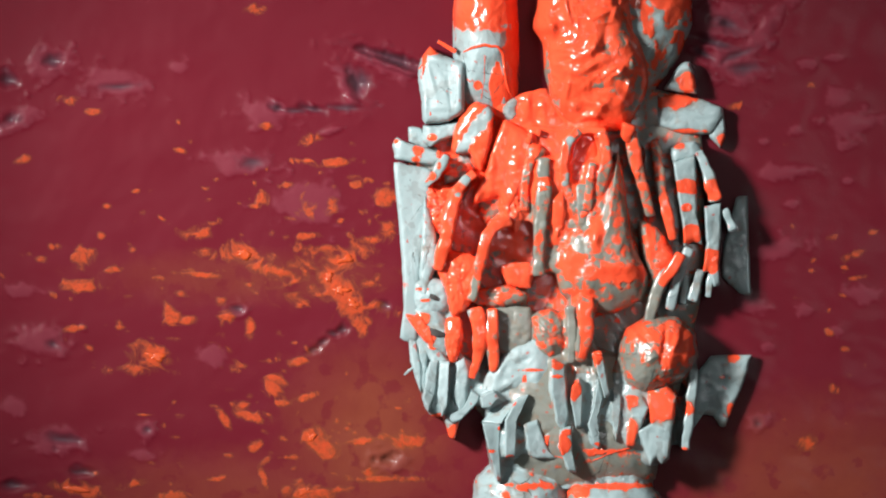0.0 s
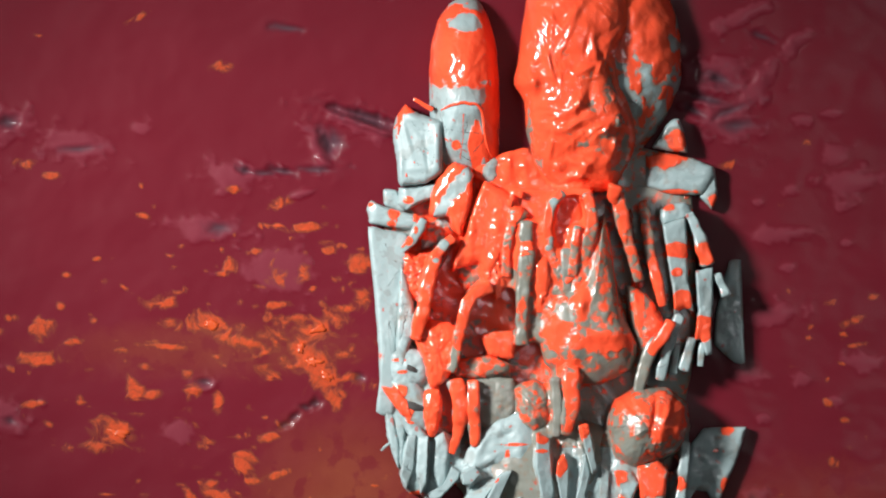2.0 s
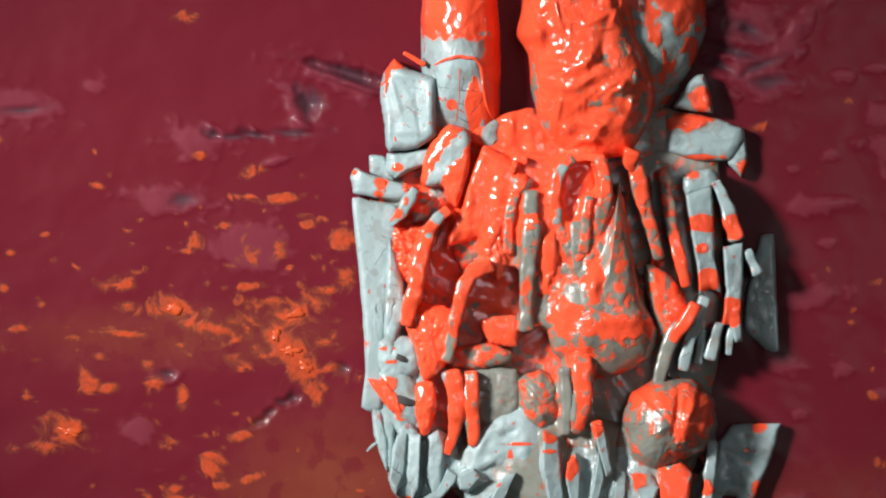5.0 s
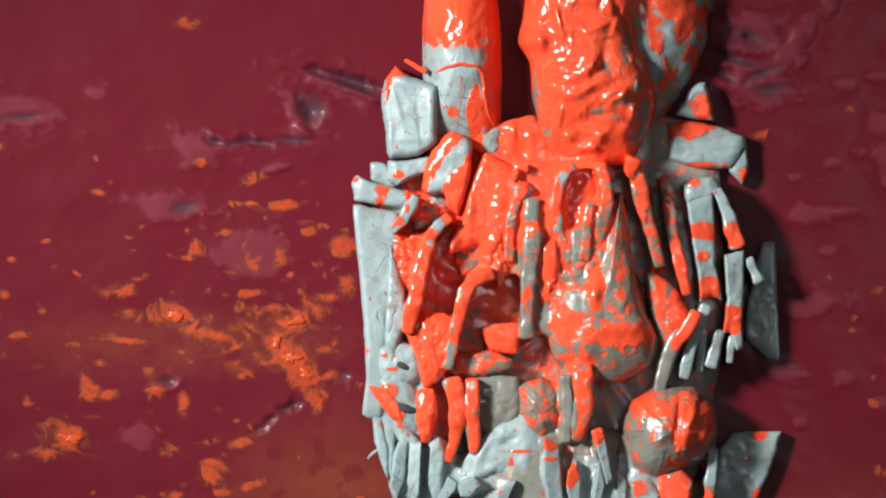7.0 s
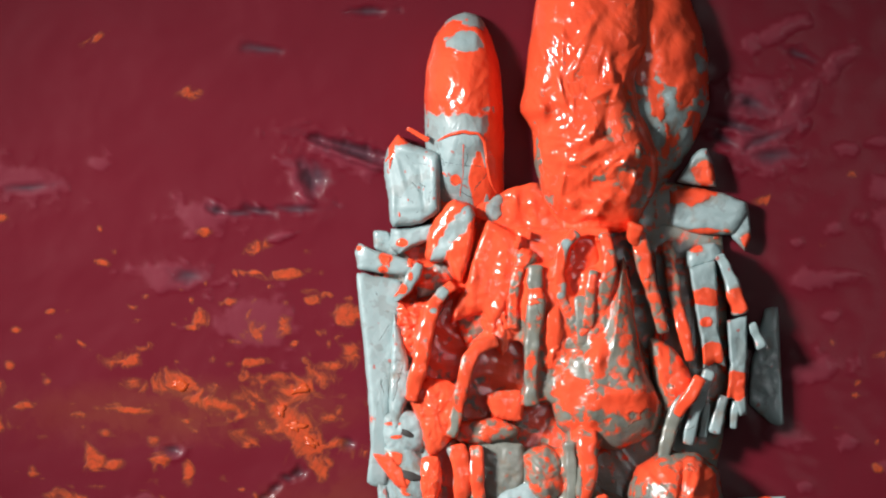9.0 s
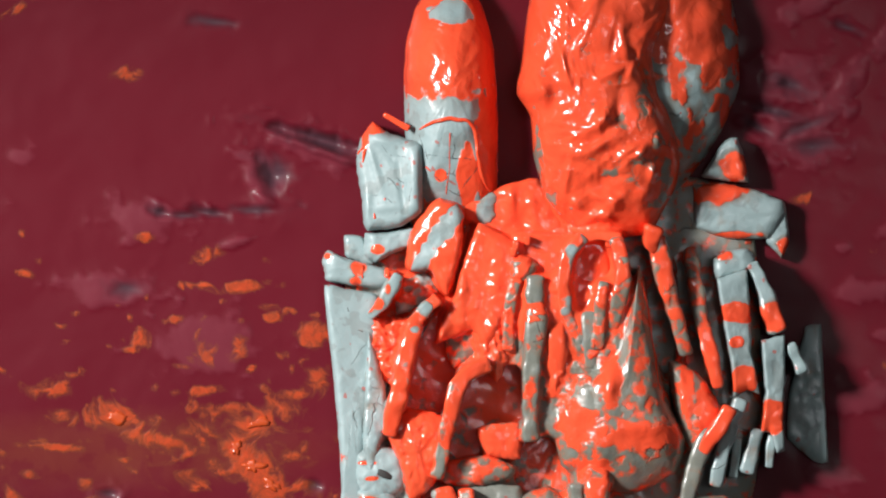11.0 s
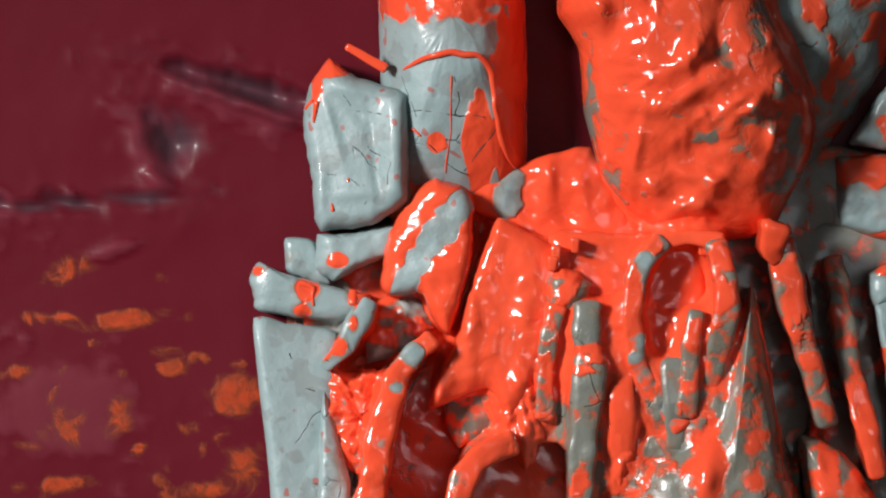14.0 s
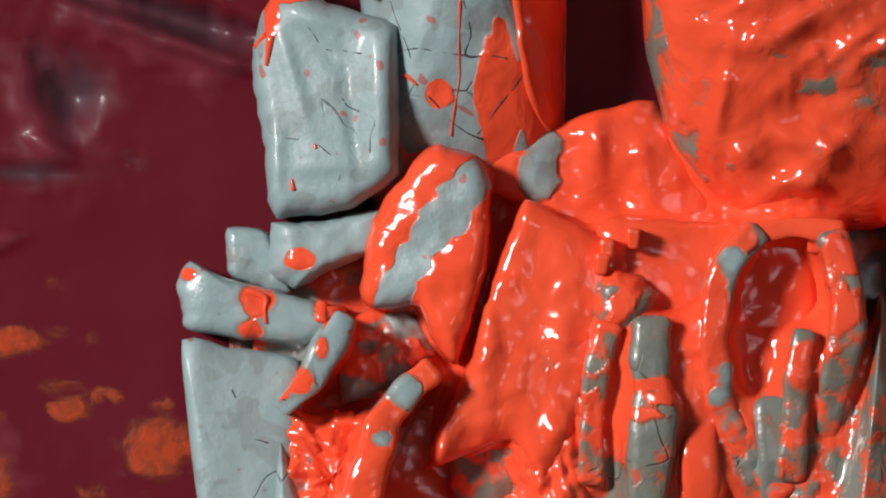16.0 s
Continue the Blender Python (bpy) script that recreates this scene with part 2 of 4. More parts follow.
def blob(name, parent, points, back, rim, high, k=4.0, soft=0.5, tilt=(0, 0), lump=2.0, size=22.0, fold=0.0,
         paint=(), cover=0.0, mat=None, label="", count=100, rings=18, centre=None, jag=1.2, bumps=()):
    """A closed lump over an outline: straight sides from back to rim, then a dome of height high; k=2 is round, k=8 a slab."""
    SEED[0] += 1
    off = Vector((SEED[0] * 7.3, SEED[0] * 3.1, 0))
    line = round_outline([p[:2] for p in points], count, soft)
    cx = centre[0] if centre else sum(p.x for p in line) / len(line)
    cy = centre[1] if centre else sum(p.y for p in line) / len(line)
    mid = Vector((cx, cy))
    line = [p + (p - mid).normalized() * (lump * 0.7 * noise.noise(Vector((p.x / size * 1.3, p.y / size * 1.3, 5)) + off)
            + jag * noise.noise(Vector((p.x / 7, p.y / 7, 2)) + off)) for p in line]
    bm = bmesh.new()
    bm.verts.layers.float.new("paint")
    made, loops = [], []

    def put(x, y, d):
        v = bm.verts.new(W(x, y, d))
        made.append((v, (x, y)))
        return v

    loops.append([put(*(mid + (p - mid) * 0.97), back) for p in line])
    for i in range(rings):
        r = math.sin(math.pi / 2 * (1 - i / rings))
        up = high * max(0, 1 - r ** k) ** 0.5
        loop = []
        for p in line:
            q = mid + (p - mid) * r
            d = rim + up + tilt[0] * (q.x - cx) + tilt[1] * (q.y - cy)
            s = Vector(((q.x * 0.85 + q.y * 0.53) / size, (q.y * 0.85 - q.x * 0.53) / size, 0)) + off
            d += lump * (noise.noise(s) + 0.5 * noise.noise(s * 2.3)) * (1 - r ** 6)
            if fold:
                w = Vector(((q.x * 0.8 - q.y * 0.6) / size * 0.95, (q.x * 0.6 + q.y * 0.8) / size * 0.75, 7)) + off
                w += 1.9 * noise.noise_vector(w * 0.6)
                d += fold * (1 - min(1, abs(noise.noise(w)) * 4.5)) * (1 - r ** 6)
                d += fold * 0.45 * (1 - min(1, abs(noise.noise(w * 2.1 + Vector((3, 1, 0)))) * 4)) * (1 - r ** 6)
            for bx, by, rx, ry, rise, *deg in bumps:
                ex, ey = q.x - bx, q.y - by
                if deg:
                    c, n = math.cos(deg[0]), math.sin(deg[0])
                    ex, ey = ex * c + ey * n, ey * c - ex * n
                e = (ex / rx) ** 2 + (ey / ry) ** 2
                if e < 6:
                    d += rise * math.exp(-e * 1.3)
            loop.append(put(q.x, q.y, d))
        loops.append(loop)
    top = put(cx, cy, sum(MID - (v.co.y - FAR) / U for v in loops[-1]) / len(line))
    n = len(line)
    for a, b in zip(loops, loops[1:]):
        for i in range(n):
            bm.faces.new((a[i], a[(i + 1) % n], b[(i + 1) % n], b[i]))
    for i in range(n):
        bm.faces.new((loops[-1][i], loops[-1][(i + 1) % n], top))
    bm.faces.new(loops[0])
    finish(bm, made, paint, cover)
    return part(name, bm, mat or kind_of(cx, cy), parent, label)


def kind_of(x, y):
    """Inner pieces get the darker olive clay: grime, with shade and orange bounce coloured in."""
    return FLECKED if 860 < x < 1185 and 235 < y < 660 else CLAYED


def rod(name, parent, points, flat=0.7, lump=3.0, size=17.0, paint=(), cover=0.0, mat=None, label="", sides=22, turn=0.25, square=0.7, deep=55.0):
    """A tapered bar along points (x, y, d, radius), with rounded ends; square above 0 gives it corners."""
    SEED[0] += 1
    off = Vector((SEED[0] * 5.7, SEED[0] * 2.9, 0))
    pts, fine = [Vector(p) for p in points], []
    for i in range(len(pts) - 1):
        a, b, c, d = pts[max(0, i - 1)], pts[i], pts[i + 1], pts[min(len(pts) - 1, i + 2)]
        steps = max(3, int((c - b).length / 4))
        for s in range(steps):
            t = s / steps
            fine.append(0.5 * ((2 * b) + (c - a) * t + (2 * a - 5 * b + 4 * c - d) * t * t + (3 * b - a - 3 * c + d) * t ** 3))
    fine.append(pts[-1])
    dirs = [(fine[min(i + 1, len(fine) - 1)] - fine[max(i - 1, 0)]) for i in range(len(fine))]
    caps = []
    for p, u, s in ((fine[0], -dirs[0].to_3d().normalized(), 1), (fine[-1], dirs[-1].to_3d().normalized(), -1)):
        row = []
        for a in (0.5, 0.85):
            q = p.to_3d() + u * p[3] * 0.5 * a
            row.append(Vector((*q, p[3] * math.sqrt(1 - a * a))))
        caps.append(row)
    fine = list(reversed(caps[0])) + fine + caps[1]
    dirs = [dirs[0]] * 2 + dirs + [dirs[-1]] * 2
    bm = bmesh.new()
    bm.verts.layers.float.new("paint")
    made, loops = [], []
    for p, u in zip(fine, dirs):
        u = u.to_3d().normalized()
        side = Vector((-u.y, u.x, 0))
        side = side.normalized() if side.length > 1e-3 else Vector((1, 0, 0))
        out = u.cross(side)
        if out.z < 0:
            out = -out
        loop = []
        for j in range(sides):
            a = 2 * math.pi * j / sides + turn
            c, s = math.cos(a), math.sin(a)
            if square:
                m = max(abs(c), abs(s))
                c, s = c * (1 - square) + square * c / m * 0.9, s * (1 - square) + square * s / m * 0.9
            r = p[3] * 1.1 * (1 + 0.2 * noise.noise(p.to_3d() / 30 + off) + 0.08 * noise.noise(p.to_3d() / 11 + off))
            q = p.to_3d() + side * c * r + out * s * r * flat
            k = lump * noise.noise(q / size + off) * min(1, p[3] / 8)
            q += (side * c + out * s) * k
            if s < -0.2 and deep:
                q.z = max(4.0, q.z - deep)
            v = bm.verts.new(W(*q))
            made.append((v, (q.x, q.y)))
            loop.append(v)
        loops.append(loop)
    for a, b in zip(loops, loops[1:]):
        for i in range(sides):
            bm.faces.new((a[i], a[(i + 1) % sides], b[(i + 1) % sides], b[i]))
    bm.faces.new(loops[0])
    bm.faces.new(loops[-1])
    finish(bm, made, paint, cover)
    return part(name, bm, mat or kind_of(pts[0].x, pts[0].y), parent, label)


# ---- the room round it ----


def box(name, lo, hi, mat, label):
    bm = bmesh.new()
    bmesh.ops.create_cube(bm, size=1)
    for v in bm.verts:
        v.co = Vector([lo[i] + (v.co[i] + 0.5) * (hi[i] - lo[i]) for i in range(3)])
    ob = part(name, bm, mat, None)
    for f in ob.data.polygons:
        f.use_smooth = False
    return tagged(ob, label, name.split("_")[0], kind="structure")


# Unseen room, added to bounce light; its openings stand behind the added lamps.
BACK = FAR + MID * U + 0.02
WX, WY, WZ = KEY_LIGHT.x - 0.09, KEY_LIGHT.y, KEY_LIGHT.z
box("wall_north", (WX - 0.15, BACK, 0), (3, BACK + 0.15, 3), PLASTER, "plain white plaster wall behind the painted panel")
for lo, hi in (((WX - 0.15, -2.15, 0), (0.6, -2, 3)), ((2.0, -2.15, 0), (3, -2, 3)), ((0.6, -2.15, 0), (2.0, -2, 1.25)), ((0.6, -2.15, 2.55), (2.0, -2, 3))):
    box("wall_south", lo, hi, PLASTER, "unseen white plaster wall round the opening of the added fill lamp")
box("wall_east", (3, -2, 0), (3.15, BACK, 3), PLASTER, "plain white plaster wall")
box("wall_west", (WX - 0.15, -2, 0), (WX, WY - 0.2, 3), PLASTER, "unseen white plaster wall beside the opening of the added key lamp")
box("wall_west", (WX - 0.15, WY + 0.2, 0), (WX, BACK, 3), PLASTER, "unseen white plaster wall beside the opening of the added key lamp")
box("wall_west", (WX - 0.15, WY - 0.2, 0), (WX, WY + 0.2, WZ - 0.22), PLASTER, "unseen white plaster wall under the opening of the added key lamp")
box("wall_west", (WX - 0.15, WY - 0.2, WZ + 0.22), (WX, WY + 0.2, 3), PLASTER, "unseen white plaster wall over the opening of the added key lamp")
box("floor", (WX - 0.15, -2, -0.1), (3, BACK, 0), CONCRETE, "plain grey concrete floor")
box("ceiling", (WX - 0.15, -2, 3), (3, BACK, 3.1), PLASTER, "plain white plaster ceiling")

# ---- the panel ----
# pits in the paint: x, y, half length, half width, slope in degrees, depth
PITS = [(722, -105, 24, 6, 0, 6), (560, -50, 26, 7, 5, 4), (1365, -30, 20, 7, 20, 5), (487, 190, 12, 6, 20, 8), (552, 192, 20, 6, 12, 8), (610, 190, 30, 5, 0, 4), (700, 108, 62, 9, 18, 12), (628, 148, 12, 30, -18, 10), (88, 106, 18, 12, 0, 10),
        (8, 140, 16, 11, 0, 10), (205, 152, 30, 6, -5, 4), (15, 210, 18, 10, -25, 9), (445, 286, 20, 10, 0, 5), (686, 816, 17, 10, 0, 10), (662, 818, 6, 6, 0, 6)]
PITS += [(105, 780, 32, 9, 5, 8), (418, 547, 12, 7, 0, 9), (1290, 40, 26, 12, 20, 8), (1345, 752, 8, 6, 0, 4), (258, 762, 9, 7, 0, 5), (90, 610, 10, 8, 0, 5), (140, 838, 22, 7, 0, 7),
         (20, 862, 22, 9, 0, 8), (606, 585, 13, 7, -30, 8), (588, 592, 8, 6, 10, 7), (572, 606, 13, 5, -40, 7), (552, 622, 11, 4, -30, 6), (1320, 120, 30, 10, 0, 6), (1250, 95, 22, 8, 30, 6), (680, 540, 10, 7, 0, 5), (520, 195, 24, 5, 0, 6)]
PITS += [(690, 98, 60, 7, 16, 9), (1270, 75, 40, 8, 15, 6), (1310, 95, 30, 7, -20, 6), (640, 140, 14, 20, -20, 7)]
# pale raised skins of paint
SKINS_AND_SHEEN = [(1330, -66, 52, 13, -25, 4), (1420, -20, 30, 12, -40, 3), (470, 200, 48, 22, 0, 3), (85, 112, 46, 26, -15, 4), (205, 145, 55, 24, 10, 3), (70, 605, 44, 26, 0, 4), (545, 358, 60, 36, 0, 2), (1510, 218, 42, 22, -8, 3), (1390, 306, 50, 13, -4, 3),
         (1378, 440, 50, 16, -10, 3), (686, 818, 34, 20, 0, 5), (425, 288, 52, 22, 0, 3), (1285, 35, 60, 28, 0, 5), (1300, 110, 50, 30, 20, 5)]
SKINS_AND_SHEEN += [(1490, 170, 20, 18, 0, 2), (1335, 540, 30, 14, 0, 2), (1430, 548, 14, 9, 0, 2), (1535, 520, 30, 16, 0, 2), (1482, 586, 14, 8, 0, 2), (1362, 614, 13, 7, 0, 2), (1345, 752, 20, 12, 0, 3),
          (258, 762, 20, 15, 0, 4), (315, 118, 18, 10, 0, 2), (30, 515, 30, 12, 0, 2), (20, 720, 24, 14, 0, 2), (100, 782, 48, 20, 0, 3)]
SKINS_AND_SHEEN += [(250, 808, 18, 10, 0, 2), (30, 210, 40, 18, -25, 4), (420, 548, 18, 11, 0, 4), (375, 630, 26, 16, 0, 2), (1430, 110, 14, 9, 0, 2), (1480, 100, 16, 7, 0, 2), (1410, 230, 14, 8, 0, 2),
          (1355, 250, 9, 6, 0, 2), (1500, 258, 14, 6, 0, 2), (1505, 320, 11, 6, 0, 2), (1405, 360, 14, 8, 0, 2), (620, 150, 24, 34, -18, 4), (690, 112, 70, 18, 18, 3), (1350, 60, 16, 70, 40, 4)]


# crusts of orange paint: x, y, half width, half height, slope
UPPER = [(311, -70, 17, 4, -25), (140, -40, 9, 3, 10), (562, 620, 9, 4, -35), (445, 15, 14, 7, 0), (120, 176, 13, 6, 0), (163, 195, 10, 5, 0), (315, 266, 9, 4, 15), (40, 283, 13, 6, -20), (470, 222, 9, 4, 0), (550, 245, 15, 7, -15), (600, 287, 28, 5, -5),
         (540, 284, 11, 3, 0), (380, 318, 4, 3, 0), (506, 327, 9, 4, -10), (460, 352, 9, 9, 0), (545, 372, 11, 12, 20), (583, 365, 11, 9, -30), (350, 412, 20, 10, 0)]
UPPER += [(185, 365, 6, 4, 0), (540, 418, 17, 4, -5), (536, 340, 3, 11, 30), (682, 410, 15, 12, -30), (660, 425, 20, 6, 0), (240, 338, 6, 3, 0), (175, 417, 5, 4, 0), (632, 325, 8, 5, 0),
          (682, 355, 13, 9, 0), (600, 392, 7, 3, -30), (375, 395, 10, 4, 0), (450, 365, 8, 3, 10)]
MIDDLE = [(146, 455, 13, 12, -40), (90, 437, 9, 5, 0), (70, 458, 8, 5, 0), (195, 478, 14, 5, -20), (360, 448, 14, 8, 0), (430, 450, 26, 13, 15), (350, 486, 28, 3, 5), (475, 478, 26, 8, 10),
          (610, 458, 30, 14, -15), (640, 448, 20, 10, 0), (580, 492, 14, 16, 30), (602, 515, 22, 16, 0), (625, 540, 24, 12, 20), (640, 575, 12, 12, 0), (295, 560, 11, 15, 0)]
MIDDLE += [(330, 568, 10, 6, -20), (130, 583, 13, 4, -10), (210, 580, 8, 3, 0), (270, 632, 28, 14, 15), (482, 684, 14, 13, 0), (528, 642, 12, 6, -20), (441, 585, 7, 14, 0), (395, 745, 14, 5, 60),
           (445, 738, 20, 8, 15), (430, 720, 9, 6, 0), (500, 715, 12, 4, 0), (535, 706, 16, 4, -15), (550, 775, 18, 13, 30), (575, 795, 16, 13, 20), (720, 780, 17, 10, 0)]
LOWER = [(690, 850, 46, 4, 0), (650, 838, 12, 5, 0), (540, 872, 30, 12, 0), (130, 868, 34, 9, 10), (230, 860, 18, 5, -20), (380, 850, 18, 3, -10), (255, 736, 9, 2, 0), (640, 783, 20, 4, -10),
         (510, 812, 15, 3, 0), (300, 880, 20, 5, 0), (60, 880, 16, 4, 0), (1305, 187, 11, 5, -15), (1515, 450, 15, 6, -20), (1520, 492, 13, 4, -10), (1470, 590, 6, 5, 0)]
LOWER += [(1480, 690, 9, 6, 20), (1430, 785, 11, 11, 0), (1550, 412, 7, 5, 0), (1440, 480, 6, 3, 0), (1500, 620, 6, 4, 0), (560, 620, 14, 6, 20), (1390, 745, 5, 3, 0)]
SMEARS = [(150, 510, 26, 9, 0), (120, 505, 12, 6, 0), (250, 655, 26, 8, 0), (240, 612, 14, 7, 0), (185, 660, 7, 7, 0), (400, 560, 12, 14, 0), (390, 535, 9, 9, 0), (420, 650, 14, 7, 0),
          (520, 468, 40, 9, 5), (560, 510, 18, 8, 0), (470, 815, 13, 4, -40), (465, 850, 4, 16, -20), (460, 455, 34, 9, 10), (40, 452, 14, 4, -15), (620, 500, 40, 8, 10), (650, 545, 18, 14, 0)]
SMEARS += [(470, 640, 16, 4, 0), (320, 520, 10, 4, 0), (225, 525, 8, 3, 0), (680, 345, 16, 8, 0), (330, 415, 18, 7, 0), (700, 555, 12, 8, 0), (400, 620, 22, 4, 20), (300, 600, 24, 3, 0),
           (600, 870, 30, 5, 0), (450, 790, 9, 9, 0), (560, 440, 24, 5, 0)]


# Raised ridges at the panel's glints; their pale colour paints in the sheen.
SKINS_AND_SHEEN += [(695, 116, 58, 5, 20, 14), (486, 184, 5, 5, 0, 8), (551, 187, 6, 4, 30, 8), (585, 231, 24, 5, -15, 5), (622, 176, 18, 7, 25, 7), (1276, 36, 9, 6, 0, 8), (1228, 86, 8, 6, 0, 8), (1280, 84, 34, 5, 10, 6),
          (92, 119, 9, 5, 0, 6), (26, 208, 9, 5, -20, 6)]
STRAY = random.Random(5)
STRAYS = [(STRAY.gauss(cx, sx), STRAY.gauss(cy, sy), STRAY.uniform(2.5, 9), STRAY.uniform(2, 4.5), STRAY.uniform(-40, 40))
          for cx, cy, sx, sy, many in ((590, 490, 60, 45, 60), (430, 470, 130, 40, 40), (220, 560, 150, 90, 40), (520, 740, 150, 80, 50), (1480, 560, 70, 180, 18), (520, 330, 130, 60, 30))
          for i in range(many)]


def window(X, Y, spot, reach=2.4):
    """The part of the grid near a spot, and how far each of its points lies from the spot's middle (1: its edge)."""
    cx, cy, rx, ry, deg = spot[:5]
    far = reach * max(rx, ry)
    i0, i1 = np.searchsorted(X[0], (cx - far, cx + far))
    j0, j1 = np.searchsorted(Y[:, 0], (cy - far, cy + far))
    w = (slice(j0, j1), slice(i0, i1))
    c, q = math.cos(radians(deg)), math.sin(radians(deg))
    dx, dy = X[w] - cx, Y[w] - cy
    return w, np.hypot((dx * c + dy * q) / rx, (dy * c - dx * q) / ry)


def panel():
    X, Y = np.meshgrid(np.arange(-200.0, 1781, 4), np.arange(-300.0, 1181, 4))
    ny, nx = X.shape

    def rough(sx, sy, z):
        return np.array([noise.noise((x / sx, y / sy, z)) for x, y in zip(X.ravel(), Y.ravel())]).reshape(X.shape)

    D = 1.4 * rough(90, 60, 1) + 0.35 * rough(26, 20, 4)
    wob = 1 + 0.6 * rough(26, 22, 8) + 0.4 * rough(10, 9, 3)
    pale, dark, crust = np.zeros_like(X), np.zeros_like(X), np.zeros_like(X)
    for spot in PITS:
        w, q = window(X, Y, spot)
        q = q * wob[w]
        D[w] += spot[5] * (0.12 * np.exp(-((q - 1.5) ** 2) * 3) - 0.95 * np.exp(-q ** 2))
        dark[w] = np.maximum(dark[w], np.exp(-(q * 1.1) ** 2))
    for spot in SKINS_AND_SHEEN:
        w, q = window(X, Y, spot)
        q = q * wob[w]
        D[w] += 0.7 * spot[5] * np.exp(-q ** 3)
        pale[w] = np.maximum(pale[w], np.exp(-(q * 0.9) ** 4))
    for spots, full in ((UPPER, 0.85), (MIDDLE, 1.0), (LOWER, 0.9), (SMEARS, 0.6), (STRAYS, 0.55)):
        for spot in spots:
            w, q = window(X, Y, spot)
            crust[w] = np.maximum(crust[w], full * np.clip(1.2 - 0.5 * q, 0, 1))

    def haze(cx, cy, rx, ry):
        return np.exp(-(((X - cx) / rx) ** 2 + ((Y - cy) / ry) ** 2))

    crust = np.maximum(crust, 0.24 * haze(580, 500, 110, 60) + 0.16 * haze(350, 640, 300, 240))
    # Thin orange washes; the second paints a reddish glow into the lower right.
    wash_glow = np.maximum.reduce([0.95 * haze(660, 770, 170, 170), 0.8 * haze(1440, 880, 280, 190), 0.7 * haze(420, 900, 330, 110), 0.55 * haze(430, 490, 330, 60)])
    front = [W(x, y, d) for x, y, d in zip(X.ravel(), Y.ravel(), D.ravel())]
    index = np.arange(nx * ny).reshape(ny, nx)
    quads = np.stack([index[:-1, :-1], index[1:, :-1], index[1:, 1:], index[:-1, 1:]], -1).reshape(-1, 4).tolist()
    ring = [*index[0], *index[1:, -1], *index[-1, -2::-1], *index[-2:0:-1, 0]]
    ring = [int(i) for i in ring]
    back = [Vector((front[i].x, BACK, front[i].z)) for i in ring]
    first, n = nx * ny, len(ring)
    sides = [(ring[i], ring[(i + 1) % n], first + (i + 1) % n, first + i) for i in range(n)]
    me = bpy.data.meshes.new("painted_panel")
    me.from_pydata(front + back, [], quads + sides + [tuple(range(first + n - 1, first - 1, -1))])
    for name, values in (("wash_glow", wash_glow), ("pale", pale), ("dark", dark), ("fleck", crust)):
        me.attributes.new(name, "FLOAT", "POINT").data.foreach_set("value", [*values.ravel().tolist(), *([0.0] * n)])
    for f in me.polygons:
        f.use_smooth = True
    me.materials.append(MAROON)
    return tagged(new("painted_panel", me), "dark maroon glossy painted panel with blisters and orange flecks", "panel")


PANEL = panel()

# ---- the sculpture ----
SCULPTURE = tagged(new("relief_sculpture"), "grey clay relief sculpture dripping with glossy orange paint", "sculpture")
SCULPTURE.location = (0, 0, 0)
S = SCULPTURE

blob("body", S, [(722, 280), (735, 580), (775, 690), (850, 730), (880, 800), (1000, 820), (1150, 790), (1205, 690), (1235, 560), (1250, 480), (1245, 260),
                 (1235, 175), (1100, 150), (950, 165), (850, 190), (760, 240)], 0, 10, 12, k=8, lump=5, count=120, rings=20, paint=[(900, 330, 140, 180), (850, 560, 60, 80), (990, 380, 100, 200)], cover=0.3, mat=FLECKED)
# The neck's darker clay has its shade in the colour.
neck = blob("neck", S, [(862, 650), (900, 610), (1000, 600), (1120, 640), (1160, 760), (1160, 850), (1000, 880), (870, 850)], 0, 20, 62, k=2.4, lump=4,
     paint=[(1075, 800, 45, 6)], cover=0.12, mat=FLECKED)
blob("foot", S, [(836, 880), (842, 848), (870, 820), (930, 812), (1000, 850), (1010, 960), (960, 1010), (870, 1005), (838, 950)], 0, 20, 72, k=2.4, lump=3,
     paint=[(945, 860, 60, 6), (895, 875, 8, 8)], cover=0.1)
blob("foot", S, [(1000, 862), (1060, 846), (1130, 850), (1170, 880), (1160, 980), (1080, 1015), (1010, 990)], 0, 20, 76, k=2.4, lump=3,
     paint=[(1020, 870, 22, 14), (1090, 860, 60, 5)], cover=0.15)

# upper left: finger-shaped column and stump
column = blob("column", S, [(864, -101), (838, -90), (816, -60), (804, -15), (801, 40), (802, 110), (804, 165), (812, 204), (850, 214), (900, 206), (917, 180), (920, 100),
                   (920, 40), (915, -20), (900, -70), (885, -95)], 0, 8, 76, k=2.0, lump=2.5, size=30, fold=1.0, jag=0.5, centre=(860, 50), count=130, rings=34, mat=CLEAN,
     paint=[(860, -14, 140, 66), (862, -54, 28, 17, -1), (914, 120, 22, 110), (900, 150, 9, 40), (880, 150, 14, 40), (846, 152, 8, 8), (880, 118, 5, 10)])
stump = blob("stump", S, [(740, 122), (745, 102), (761, 81), (783, 97), (824, 111), (822, 198), (793, 216), (752, 220), (747, 209), (746, 180), (740, 147)], 0, 44, 24, k=14, soft=0.1, lump=1.0, size=36, mat=CLEAN,
     tilt=(0.2, 0.06), paint=[(764, 89, 22, 9), (751, 106, 5, 12)], count=90, rings=16, bumps=[(772, 106, 20, 7, 5, 0.3), (796, 165, 2.5, 40, -4, -0.1), (763, 140, 4, 34, 3, -0.25), (780, 190, 26, 6, 4), (812, 150, 10, 50, 6), (752, 190, 6, 24, 3), (785, 128, 14, 3, -3, 0.7)])
